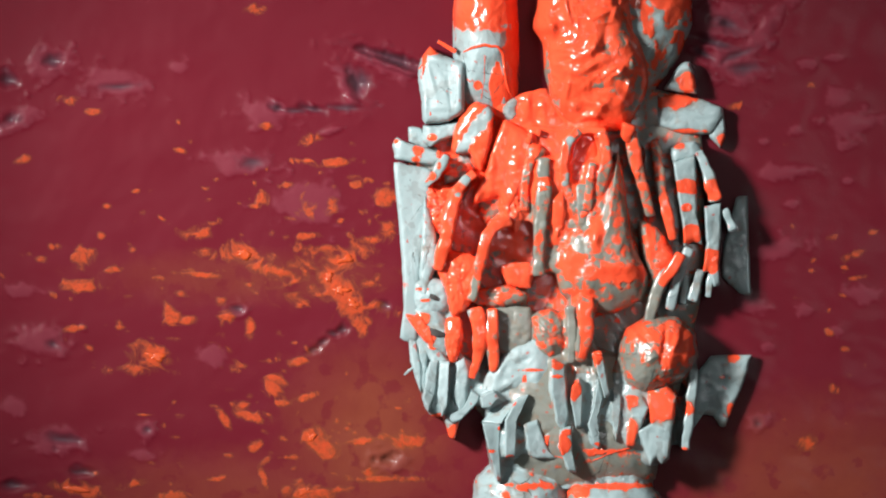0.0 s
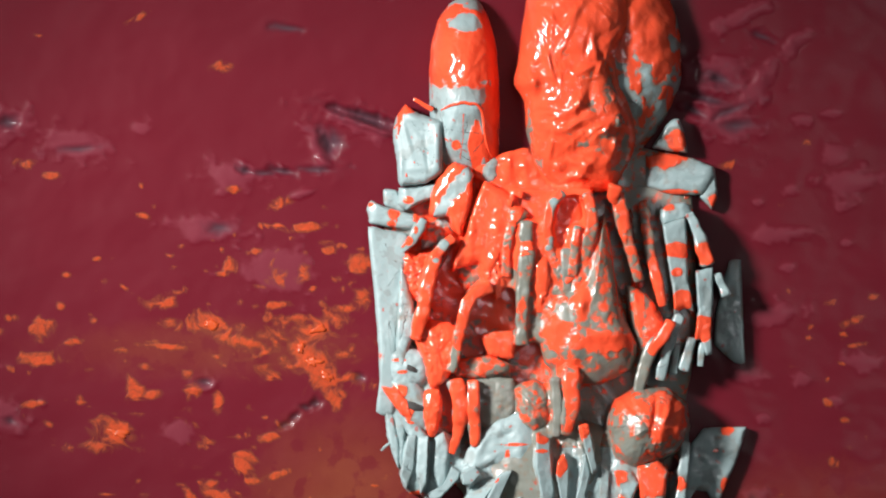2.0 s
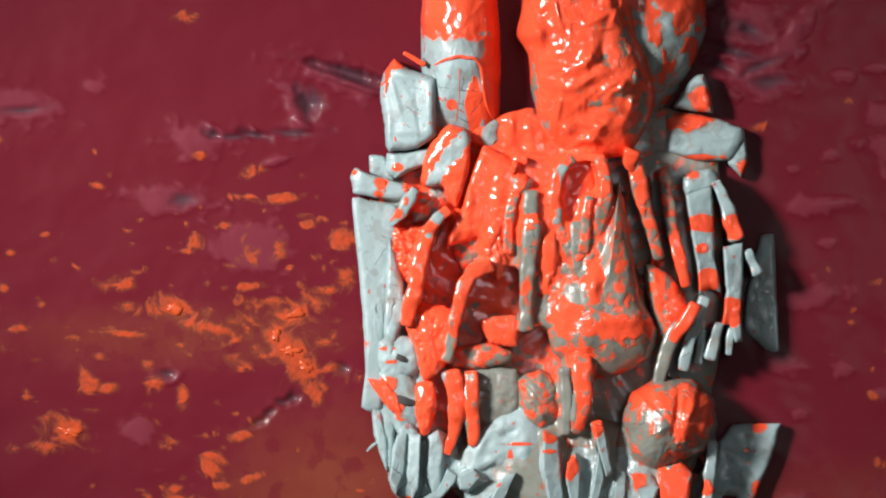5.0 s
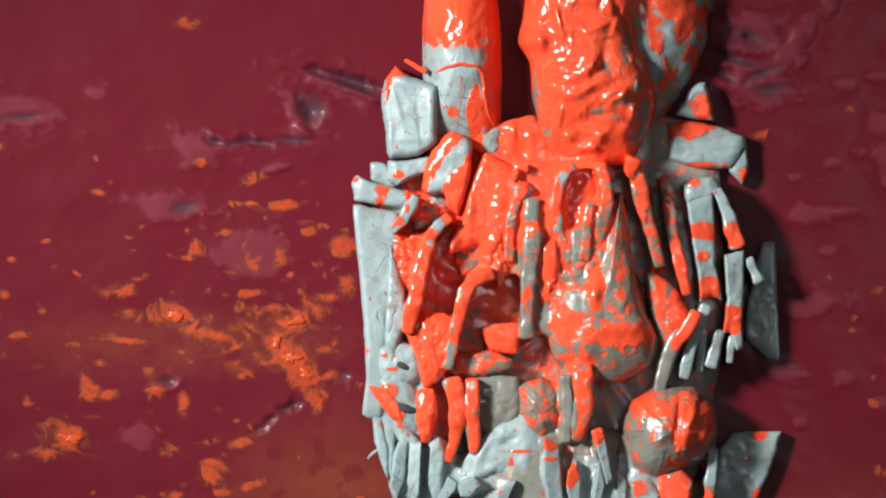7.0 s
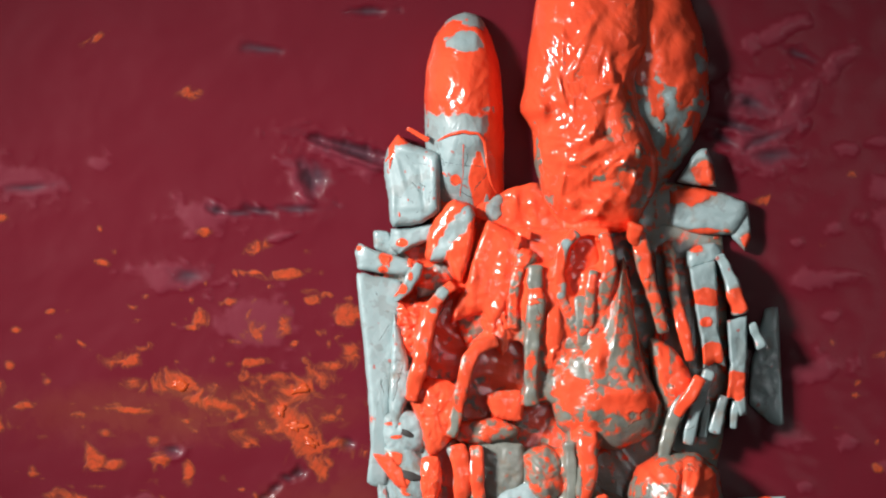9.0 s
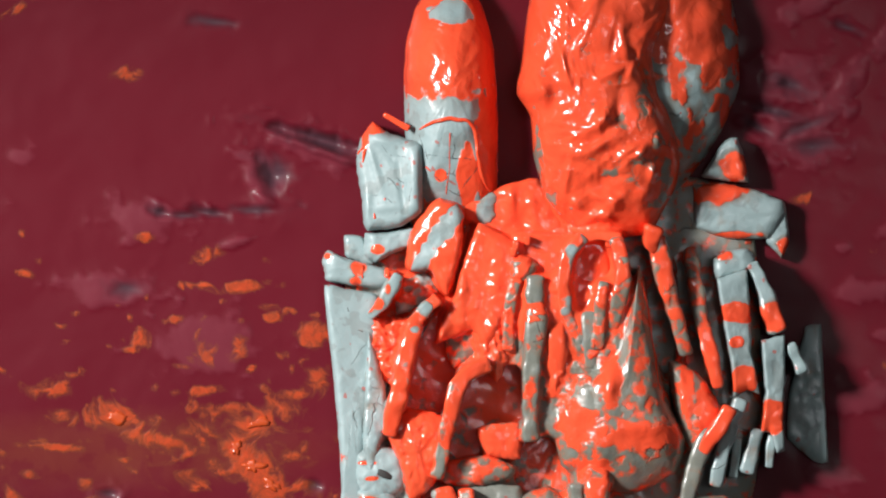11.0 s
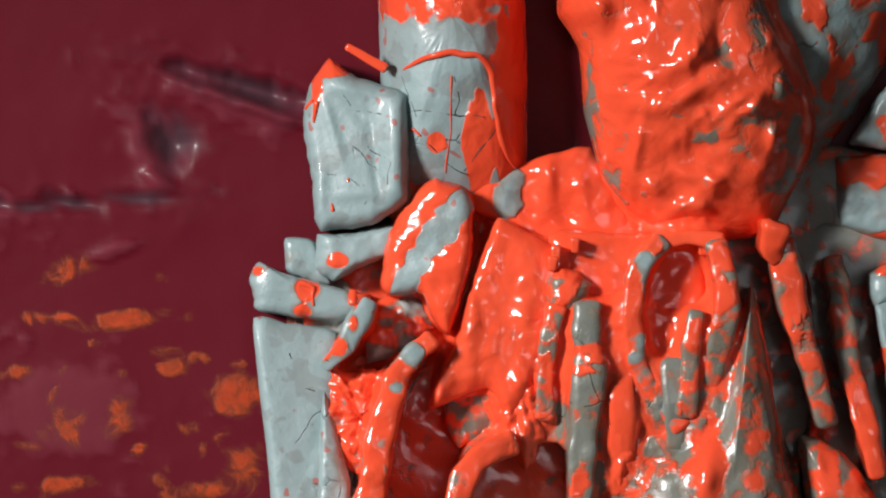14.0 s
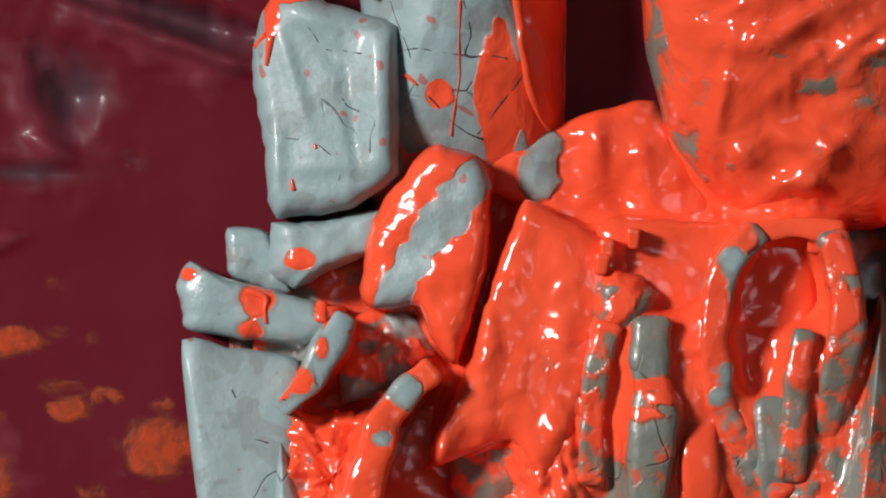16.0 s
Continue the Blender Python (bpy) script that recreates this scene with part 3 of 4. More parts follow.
blob("stump_ring", S, [(749, 222), (775, 222), (820, 213), (819, 238), (787, 247), (761, 260), (747, 250)], 0, 34, 24, k=6, soft=0.3, mat=CLEAN, paint=[(765, 243, 9, 7)])
rod("twig", S, [(776, 74, 60, 3.5), (806, 91, 62, 4)], cover=1, mat=PAINT, deep=0, label="orange paint-covered twig")
blob("shoulder_slab", S, [(723, 224), (746, 227), (761, 263), (739, 258), (723, 249)], 0, 22, 10, k=8)
rim = blob("rim", S, [(694, 256), (702, 243), (723, 253), (777, 268), (791, 271), (786, 284), (769, 292), (729, 288), (700, 282), (697, 271)], 0, 44, 14, k=5, lump=1.5,
     paint=[(702, 251, 5, 4), (740, 267, 9, 10), (735, 283, 9, 7), (780, 272, 10, 7)])
left_slab = blob("side_slab", S, [(697, 287), (722, 292), (762, 300), (764, 340), (752, 430), (742, 520), (738, 604), (724, 606), (708, 598), (714, 545), (711, 470), (706, 400), (700, 340)],
     0, 48, 14, k=7, lump=1.5, tilt=(-0.04, 0), mat=CLEAN, paint=[(716, 505, 10, 3)], count=90, centre=(732, 440))
blob("side_slab", S, [(752, 345), (772, 420), (772, 470), (765, 490), (750, 545), (742, 490), (745, 430)], 0, 58, 12, k=5, paint=[(740, 400, 6, 12)])
rod("loop_clay", S, [(790, 278, 80, 6), (780, 295, 84, 9), (768, 314, 82, 8), (754, 327, 74, 5)], flat=0.7, paint=[(777, 294, 4, 8), (764, 314, 8, 8), (754, 312, 8, 10)])
blob("hollow_wall", S, [(793, 276), (812, 272), (831, 277), (840, 299), (818, 318), (786, 326)], 0, 36, 10, k=5, cover=0.45, lump=4, size=12)
blob("rough_paint", S, [(754, 327), (773, 332), (814, 328), (804, 363), (797, 417), (784, 420), (746, 384)], 0, 50, 14, k=4, lump=7, size=9, cover=0.75, label="rough crumbled orange paint")

# petals and sheets
petal = blob("petal", S, [(798, 261), (807, 219), (827, 191), (844, 180), (868, 190), (874, 204), (871, 249), (853, 304), (840, 291), (831, 272), (815, 273), (804, 272)], 0, 60, 18, k=7, lump=2, tilt=(0.18, 0), mat=CLEAN,
     cover=1, paint=[(864, 200, 11, 12, -1), (857, 210, 14, 11, -1), (847, 221, 14, 11, -1), (837, 232, 12, 11, -1), (828, 245, 11, 12, -1), (820, 259, 10, 13, -1), (815, 270, 9, 9, -1)], count=110)
mantle = blob("mantle", S, [(893, 212), (915, 224), (939, 236), (950, 254), (937, 273), (930, 311), (916, 349), (900, 374), (883, 348), (849, 359), (835, 364), (841, 341), (860, 303), (872, 262), (883, 233)], 0, 66, 12, k=9, lump=2.5,
     cover=1, count=130, rings=24, bumps=[(869, 303, 8, 40, 4), (910, 346, 14, 14, 5), (914, 291, 10, 16, 4), (892, 259, 20, 30, -5), (868, 348, 20, 10, -6), (843, 351, 6, 14, 5)], label="draped sheet of clay under wet orange paint")
yoke = blob("yoke", S, [(868, 183), (884, 179), (916, 168), (939, 161), (968, 156), (993, 197), (1011, 236), (979, 245), (941, 241), (912, 227), (893, 215), (874, 206)], 0, 36, 12, k=8, lump=3,
     cover=1, paint=[(904, 192, 11, 24, -0.95)], count=110, rings=20, bumps=[(935, 177, 6, 24, 4), (961, 196, 7, 20, 5), (916, 195, 8, 22, -4), (948, 212, 10, 14, -5)])
blob("recess", S, [(934, 228), (995, 226), (1056, 230), (1053, 358), (990, 357), (932, 343)], 0, 62, 10, k=8, cover=1, lump=3, label="deep hollow coated in orange paint")
blob("cap", S, [(930, 263), (942, 251), (956, 257), (968, 267), (962, 281), (949, 289), (933, 288)], 0, 70, 20, k=3, cover=0.5, paint=[(943, 274, 8, 10), (942, 257, 10, 6)], mat=FLECKED)
rod("strand", S, [(938, 285, 84, 8), (931, 311, 84, 7), (929, 336, 80, 8), (927, 371, 76, 7)], cover=0.55, mat=FLECKED)
rod("stick", S, [(962, 284, 92, 11), (962, 318, 96, 12), (961, 356, 96, 12), (957, 388, 94, 12), (953, 445, 90, 10), (955, 484, 84, 10)], cover=0.12, paint=[(962, 318, 18, 4), (956, 335, 10, 5), (965, 326, 8, 3), (953, 423, 8, 14)], mat=FLECKED)
rod("strand", S, [(1022, 234, 92, 8), (1004, 255, 96, 8), (998, 280, 96, 8), (998, 306, 94, 8), (1001, 331, 90, 7), (1018, 357, 86, 8), (1035, 380, 86, 9)], cover=0.5, paint=[(997, 293, 12, 20), (1008, 248, 8, 8, -1), (998, 325, 9, 6, -1), (1021, 360, 12, 12, -1)])
rod("strand", S, [(1048, 291, 96, 6), (1044, 310, 98, 8), (1042, 338, 96, 8), (1039, 370, 92, 9)], cover=0.4, paint=[(1045, 310, 10, 16), (1041, 351, 8, 8)])
rod("strand", S, [(1065, 237, 100, 9), (1070, 262, 102, 9), (1072, 288, 102, 10), (1067, 313, 98, 9), (1059, 348, 88, 6)], cover=0.45, paint=[(1070, 281, 12, 18), (1065, 243, 9, 9)])
for spot in [(954, 231, 4), (939, 237, 5), (1011, 236, 4), (936, 245, 4), (1056, 235, 5)]:
    rod("paint_bead", S, [(spot[0], spot[1], 84, spot[2]), (spot[0] - 1, spot[1] + 9, 84, spot[2] * 0.8)], mat=PAINT)

# the head-sized lump
blob("side_lobe", S, [(1040, -190), (1120, -195), (1190, -140), (1220, -60), (1228, 10), (1222, 60), (1205, 95), (1180, 135), (1150, 170), (1120, 190), (1060, 120)], 0, 10, 70, k=2.2, jag=0.5,
     lump=5, size=36, count=120, rings=26, paint=[(1150, -90, 100, 100), (1185, 0, 26, 50), (1140, 30, 8, 40), (1205, 85, 8, 14), (1165, 45, 11, 34, -1), (1150, 90, 14, 24, -1)], cover=0.48)
FOLDS = random.Random(11)
PLEATS = [(FOLDS.uniform(965, 1130), FOLDS.uniform(-60, 215), FOLDS.uniform(5, 9), FOLDS.uniform(18, 40), FOLDS.choice((-3, 4, 5, 6)), FOLDS.gauss(0.5, 0.9)) for i in range(30)]
PLEATS += [(FOLDS.gauss(1050, 34), FOLDS.gauss(140, 45), FOLDS.uniform(3, 5), FOLDS.uniform(8, 18), FOLDS.choice((1.6, 2, 2.4)), FOLDS.uniform(-1.5, 1.5)) for i in range(30)]
blob("lump", S, [(948, 15), (944, 50), (961, 78), (964, 130), (976, 176), (996, 208), (1030, 226), (1076, 236), (1108, 226), (1132, 192), (1150, 145), (1144, 100), (1128, 55), (1120, 0),
                 (1142, -60), (1132, -140), (1090, -190), (1010, -185), (970, -120), (958, -50)], 0, 46, 78, k=2.4, lump=5, size=52, fold=1.2, centre=(1046, 40),
     jag=0.5, count=300, rings=96, cover=0.93, mat=FLECKED,
     paint=[(1092, 146, 26, 12, -0.62), (1126, 165, 12, 36, -0.7), (1112, 192, 14, 10, -0.6), (969, 130, 7, 60, -0.62), (985, 190, 9, 26, -0.6), (1076, 92, 10, 10, -0.65), (1104, 62, 10, 34, -0.7), (1058, 152, 14, 7, -0.6),
            (1118, 110, 8, 20, -0.65)],
     bumps=PLEATS + [(1002, 165, 6, 24, 7, 0.2), (1016, 192, 7, 14, 7, -0.9), (1046, 207, 6, 18, 7, -1.5), (1046, 166, 17, 14, -9), (1052, 84, 16, 14, 9), (972, 48, 16, 24, 8),
            (1100, 130, 11, 11, 8), (1113, 153, 9, 11, 8), (1119, 112, 7, 14, 6), (1104, 178, 11, 10, 7), (1100, 28, 5, 28, -9, -0.35), (1115, 62, 5, 26, -9, -0.4), (1134, 92, 6, 20, -8, -0.5)],
     label="folded lump thickly covered in wet orange paint")
rod("drip", S, [(1112, 225, 118, 14), (1108, 240, 112, 10), (1112, 250, 108, 7)], mat=PAINT)

# right: blocks, strips and hanging slats
blob("block", S, [(1176, 156), (1206, 112), (1222, 108), (1230, 130), (1235, 166), (1190, 161)], 0, 24, 14, k=6, soft=0.3, cover=0.1, paint=[(1218, 145, 18, 20)])
blob("block", S, [(1166, 168), (1205, 166), (1245, 175), (1280, 190), (1283, 205), (1262, 238), (1205, 236), (1168, 222)], 0, 20, 14, k=8, soft=0.2, paint=[(1200, 180, 36, 14), (1226, 232, 26, 5)])
blob("block", S, [(1262, 212), (1283, 206), (1286, 240), (1276, 262), (1256, 240)], 0, 16, 10, k=6, soft=0.3, paint=[(1282, 252, 12, 14)])
blob("collar", S, [(1188, 262), (1205, 252), (1230, 250), (1242, 262), (1236, 276), (1192, 288)], 0, 54, 12, k=4, paint=[(1200, 258, 10, 6)])
blob("slat", S, [(1192, 288), (1230, 276), (1234, 340), (1233, 380), (1240, 410), (1243, 434), (1228, 428), (1210, 436), (1208, 400), (1200, 350)], 0, 64, 10, k=12, soft=0.1, jag=1.2, tilt=(-0.2, 0), mat=CLEAN,
     paint=[(1216, 330, 30, 14), (1215, 368, 10, 7), (1222, 415, 20, 18)], cover=0.08)
rod("slat", S, [(1238, 270, 64, 7), (1252, 305, 66, 10), (1266, 352, 66, 13)], flat=0.7, square=0.6, paint=[(1262, 338, 26, 18)])
blob("slat", S, [(1247, 366), (1276, 360), (1276, 420), (1272, 470), (1274, 505), (1264, 508), (1255, 482), (1244, 482), (1250, 430)], 0, 62, 10, k=12, soft=0.1, jag=1.2, tilt=(-0.2, 0), mat=CLEAN, paint=[(1258, 462, 28, 20)])
rod("slat", S, [(1284, 372, 60, 6), (1298, 406, 60, 8)], flat=0.7)
blob("back_slab", S, [(1282, 440), (1305, 350), (1325, 346), (1328, 430), (1331, 522), (1312, 520), (1280, 490)], 0, 12, 7, k=10, soft=0.2)
for line in ([(1218, 442, 72, 9), (1200, 490, 70, 9), (1186, 546, 66, 8)], [(1180, 480, 74, 10), (1160, 520, 74, 11), (1150, 566, 72, 10)],
             [(1240, 480, 58, 7), (1226, 530, 56, 9)], [(1258, 486, 56, 5), (1254, 524, 54, 6)], [(1215, 490, 56, 5), (1208, 536, 54, 6)]):
    rod("slat", S, line, flat=0.6, square=0.6, cover=0.05)
rod("paint_strand", S, [(1203, 452, 84, 10), (1190, 475, 84, 10), (1170, 502, 80, 8)], mat=PAINT)

# front: hanging sticks
skirt = blob("skirt", S, [(1093, 268), (1103, 310), (1113, 380), (1126, 440), (1150, 490), (1136, 530), (1085, 556), (1030, 548), (992, 520), (980, 470), (998, 414), (1036, 394), (1066, 368), (1080, 325)], 0, 66, 46, k=2.6, soft=0.35,
     lump=3, size=34, jag=0.4, tilt=(0, -0.06), centre=(1072, 440), cover=0.35, count=150, rings=34, mat=FLECKED,
     paint=[(1052, 412, 16, 42), (1090, 484, 66, 18), (1010, 468, 22, 30), (1030, 520, 26, 14), (1085, 345, 8, 40, -0.5), (1100, 522, 40, 20, -0.6), (1092, 430, 26, 22, -0.5)],
     bumps=[(1052, 418, 11, 36, 6, 0.1), (1090, 472, 44, 12, 4), (1108, 390, 9, 50, 4, -0.12), (1084, 405, 14, 40, -3, 0.15), (1040, 505, 18, 24, 5)], label="flared skirt of olive grey clay splashed with orange paint")
rod("stick", S, [(1116, 238, 104, 12), (1126, 290, 100, 11), (1140, 340, 94, 9), (1151, 380, 88, 8)], cover=0.4, paint=[(1125, 285, 10, 30), (1140, 330, 12, 8)], mat=FLECKED)
rod("stick", S, [(1160, 250, 70, 8), (1168, 320, 72, 9), (1180, 375, 78, 10), (1190, 422, 80, 8)], cover=0.5, paint=[(1182, 390, 20, 50)], mat=FLECKED)
rod("stick", S, [(985, 335, 80, 12), (988, 380, 84, 14), (985, 410, 80, 10)], cover=1)
rod("stick", S, [(1030, 330, 86, 10), (1032, 365, 88, 10), (1030, 395, 84, 9)], cover=0.2)
blob("fold", S, [(990, 330), (1010, 345), (1022, 400), (1000, 440), (965, 440), (972, 380)], 0, 62, 14, k=4, cover=0.35, lump=4, mat=FLECKED)

# wet paint gathered between the sticks
blob("paint_mass", S, [(883, 345), (899, 310), (927, 304), (932, 343), (928, 387), (912, 413), (896, 396), (887, 371)], 0, 58, 18, k=3, lump=6, size=11, cover=1, mat=CLAYED, count=90, rings=20)
rod("paint_strand", S, [(990, 339, 84, 8), (988, 357, 90, 10), (989, 379, 88, 11), (984, 398, 82, 7)], mat=PAINT, lump=1.5)
rod("paint_strand", S, [(1023, 336, 84, 6), (1027, 349, 86, 8), (1032, 357, 82, 5)], mat=PAINT, lump=1.5)
rod("paint_strand", S, [(1011, 237, 88, 6), (1043, 231, 92, 6), (1069, 235, 96, 7)], mat=PAINT, lump=2)
rod("rim_strand", S, [(803, 373, 86, 6), (796, 413, 86, 7), (784, 458, 84, 7)], cover=0.8, deep=40)
blob("fold", S, [(981, 342), (1009, 348), (1003, 399), (985, 433), (971, 410)], 0, 76, 16, k=3, cover=0.9, lump=4, size=14)

# bulbs
blob("fold", S, [(1130, 390), (1160, 400), (1185, 430), (1200, 470), (1175, 510), (1150, 500), (1135, 450)], 0, 58, 22, k=3, cover=0.3, paint=[(1150, 430, 10, 40), (1175, 460, 14, 40)])
blob("bulb", S, [(1096, 620), (1110, 580), (1150, 560), (1200, 562), (1232, 590), (1236, 630), (1215, 670), (1180, 690), (1140, 700), (1105, 680)], 0, 50, 70, k=2.1, lump=3, size=26, cover=0.35,
     paint=[(1125, 585, 36, 20), (1195, 610, 34, 46), (1150, 595, 20, 14), (1140, 665, 26, 28, -1)], mat=FLECKED, count=120, rings=30, fold=1.2,
     bumps=[(1195, 606, 8, 40, 7, 0.3), (1148, 636, 14, 30, 6, 0.2), (1174, 606, 4, 44, -7, 0.15), (1120, 600, 12, 20, 5), (1215, 640, 7, 24, 4)])
blob("bulb", S, [(940, 560), (975, 545), (1005, 570), (1000, 620), (975, 640), (948, 625)], 0, 48, 34, k=2.2, lump=3, size=18, cover=0.42, mat=FLECKED)

# left: twisted strands and hollows
rod("strand", S, [(838, 308, 92, 8), (812, 335, 96, 10), (798, 380, 96, 11), (788, 430, 92, 12), (776, 475, 84, 9)], cover=0.75, paint=[(825, 318, 10, 10, -1), (810, 345, 6, 5, -1), (790, 430, 20, 50)])
rod("strand", S, [(900, 392, 84, 10), (870, 405, 92, 11), (856, 440, 94, 11), (846, 480, 90, 10), (835, 530, 84, 8)], cover=0.7, paint=[(838, 510, 6, 22, -1), (858, 440, 14, 30)])
blob("paint_mass", S, [(772, 470), (800, 445), (845, 455), (848, 500), (828, 545), (800, 560), (790, 520)], 0, 68, 16, k=3, lump=4, size=14, cover=0.95)
blob("fold", S, [(850, 345), (885, 340), (890, 375), (860, 395), (848, 375)], 0, 44, 10, k=4, cover=0.4, mat=FLECKED)
blob("fold", S, [(885, 470), (940, 465), (940, 510), (900, 505)], 0, 60, 10, k=4, cover=0.8)
blob("shelf", S, [(840, 512), (900, 505), (935, 520), (930, 535), (880, 545), (842, 540)], 0, 50, 18, k=5, cover=0.5)
blob("plate", S, [(858, 545), (940, 545), (940, 620), (900, 640), (862, 600)], 0, 50, 12, k=6, lump=3)

# lower left
blob("lower_slab", S, [(720, 560), (742, 565), (758, 620), (752, 700), (735, 660), (728, 610)], 0, 40, 12, k=6, lump=2)
blob("cheek", S, [(732, 545), (770, 540), (800, 580), (795, 630), (765, 645), (745, 600)], 0, 52, 20, k=3, paint=[(742, 570, 20, 14), (762, 600, 10, 16)], cover=0.1)
blob("paint_mass", S, [(790, 565), (815, 560), (820, 600), (808, 640), (795, 640), (785, 600)], 0, 62, 14, k=3, cover=0.82, lump=3, size=14)
rod("drip", S, [(842, 550, 76, 14), (850, 590, 78, 14), (846, 630, 74, 10), (835, 668, 68, 5)], cover=0.78, paint=[(828, 590, 7, 40, -1)])
rod("drip", S, [(870, 550, 76, 10), (872, 600, 78, 12), (874, 655, 70, 8)], cover=0.78, paint=[(860, 640, 6, 30, -1)])
blob("lower_slab", S, [(768, 640), (790, 636), (798, 690), (788, 738), (762, 736), (746, 708), (755, 680)], 0, 52, 16, k=5, lump=2, paint=[(776, 738, 14, 6)])
blob("lower_slab", S, [(790, 640), (820, 630), (850, 660), (846, 705), (815, 745), (805, 778), (794, 772), (786, 740)], 0, 40, 16, k=4, lump=3, paint=[(800, 768, 16, 18), (835, 735, 14, 8)])
blob("lower_mass", S, [(846, 708), (862, 662), (886, 634), (918, 612), (958, 600), (984, 640), (986, 700), (958, 706), (925, 694), (900, 690), (878, 700)], 0, 58, 16, k=2.6, lump=3, size=28, mat=CLEAN,
     paint=[(940, 655, 26, 2.5), (928, 676, 4, 14)], count=110, rings=24, bumps=[(880, 665, 8, 30, 4, 0.5), (925, 640, 20, 6, -4, -0.4), (950, 670, 10, 24, 4)], label="smooth grey clay mass with hairline cracks")

ear = blob("cheek", S, [(733, 498), (760, 490), (792, 500), (796, 545), (770, 562), (738, 552), (730, 525)], 0, 50, 18, k=5, lump=3, paint=[(748, 512, 14, 3), (752, 532, 9, 3)], mat=CLEAN)
# Dark strip painted in for the shaded hole in the cheek.
rod("crevice", ear, [(758, 522, 66, 3), (768, 527, 68, 5), (777, 531, 67, 3)], mat=CRACK_SHADE, deep=0)
flap = blob("flap", S, [(717, 556), (745, 561), (766, 585), (772, 612), (754, 608), (738, 590)], 0, 62, 14, k=5, soft=0.3, cover=1, label="orange painted flap of clay")
# Another dark strip in place of a hole's shade, beside the flap.
rod("crevice", S, [(758, 584, 70, 4), (772, 590, 72, 6), (788, 594, 70, 3)], mat=CRACK_SHADE, deep=40)
blob("lower_slab", S, [(752, 606), (775, 612), (795, 640), (786, 655), (766, 648)], 0, 58, 14, k=4, paint=[(766, 612, 8, 8)], mat=CLEAN)
blob("lower_slab", S, [(806, 640), (822, 632), (832, 660), (826, 720), (812, 728), (800, 700)], 0, 56, 14, k=4, mat=CLEAN)
blob("lower_slab", S, [(722, 590), (736, 600), (748, 660), (745, 695), (734, 668), (726, 640)], 0, 44, 12, k=5, mat=CLEAN)

rod("splinter", S, [(716, 664, 50, 1.6), (724, 656, 54, 2.0), (736, 648, 52, 1.6)], deep=0, mat=CLEAN)
# bottom: broken plates and splinters


TIPS = random.Random(3)


def plate(points, d, paint=(), name="splinter", mat=None, cover=0.0, tilt=None, thick=9):
    t = tilt or (TIPS.uniform(-0.3, 0.3), TIPS.uniform(-0.12, 0.12))
    return blob(name, S, points, max(0, d - 45), d, thick, k=14, soft=0.06, jag=1.4, lump=1.2, tilt=t, paint=paint, cover=cover, mat=mat)


plate([(852, 748), (880, 710), (914, 714), (894, 740), (886, 750)], 74, tilt=(0.5, 0.9), name="plate")
plate([(850, 703), (874, 690), (885, 704), (866, 722), (853, 722)], 88, mat=CLEAN, name="plate")
plate([(853, 748), (886, 748), (884, 800), (888, 850), (880, 853), (868, 812)], 88, paint=[(869, 798, 10, 3), (884, 758, 4, 4)], mat=CLEAN, tilt=(-0.3, 0))
plate([(893, 742), (916, 704), (936, 697), (914, 742), (912, 808), (893, 810)], 92, paint=[(902, 808, 8, 4), (905, 712, 8, 6)], mat=CLEAN, tilt=(-0.35, 0))
plate([(916, 744), (936, 700), (975, 702), (982, 745), (970, 790), (940, 770), (920, 800)], 58, tilt=(0.3, 0.3), paint=[(960, 712, 20, 4), (968, 782, 14, 10)], name="plate")
plate([(926, 752), (950, 742), (972, 800), (985, 812), (950, 812), (935, 806)], 78, tilt=(-0.2, 0))
plate([(977, 636), (999, 646), (1006, 738), (1000, 762), (986, 748), (974, 690)], 94, paint=[(986, 640, 14, 12), (986, 666, 11, 3)], mat=CLEAN, tilt=(-0.35, 0))
plate([(990, 760), (1010, 753), (1013, 800), (1020, 836), (1006, 834), (988, 792)], 94, paint=[(996, 786, 13, 18), (1003, 765, 10, 6)], mat=CLEAN, tilt=(-0.3, 0))
plate([(1012, 682), (1024, 668), (1032, 690), (1028, 756), (1018, 757), (1009, 704)], 98, paint=[(1016, 690, 14, 18)], mat=CLEAN, tilt=(-0.3, 0))
plate([(1051, 626), (1066, 630), (1079, 700), (1070, 706), (1058, 662)], 94, paint=[(1056, 632, 9, 14)], mat=CLEAN, tilt=(-0.3, 0))
plate([(1059, 664), (1067, 702), (1056, 746), (1062, 792), (1050, 786), (1039, 752), (1050, 720)], 84, paint=[(1058, 786, 7, 4)], mat=CLEAN, tilt=(-0.3, 0))
plate([(1084, 690), (1100, 700), (1096, 750), (1090, 782), (1082, 740)], 76)
plate([(760, 640), (776, 636), (770, 700), (758, 730), (748, 708)], 70, mat=CLEAN, tilt=(-0.3, 0))
plate([(778, 640), (796, 640), (792, 720), (782, 738), (774, 700)], 72, mat=CLEAN, tilt=(0.2, 0))
plate([(835, 690), (850, 700), (846, 712), (815, 745), (800, 750), (790, 738), (820, 722)], 62, mat=CLEAN)
rod("stick", S, [(1035, 530, 90, 16), (1036, 580, 92, 14), (1026, 636, 88, 10)], cover=0.6, paint=[(1022, 600, 6, 30, -1), (1036, 560, 12, 30)])
rod("stick", S, [(1010, 545, 84, 8), (1012, 600, 84, 8), (1010, 640, 80, 7)], cover=0.1)
rod("stick", S, [(1056, 625, 90, 9), (1066, 665, 90, 8), (1073, 702, 86, 5)], paint=[(1058, 630, 10, 16)])
rod("stick", S, [(1060, 675, 82, 8), (1052, 730, 82, 9), (1050, 775, 80, 10), (1058, 790, 78, 6)], cover=0.05)
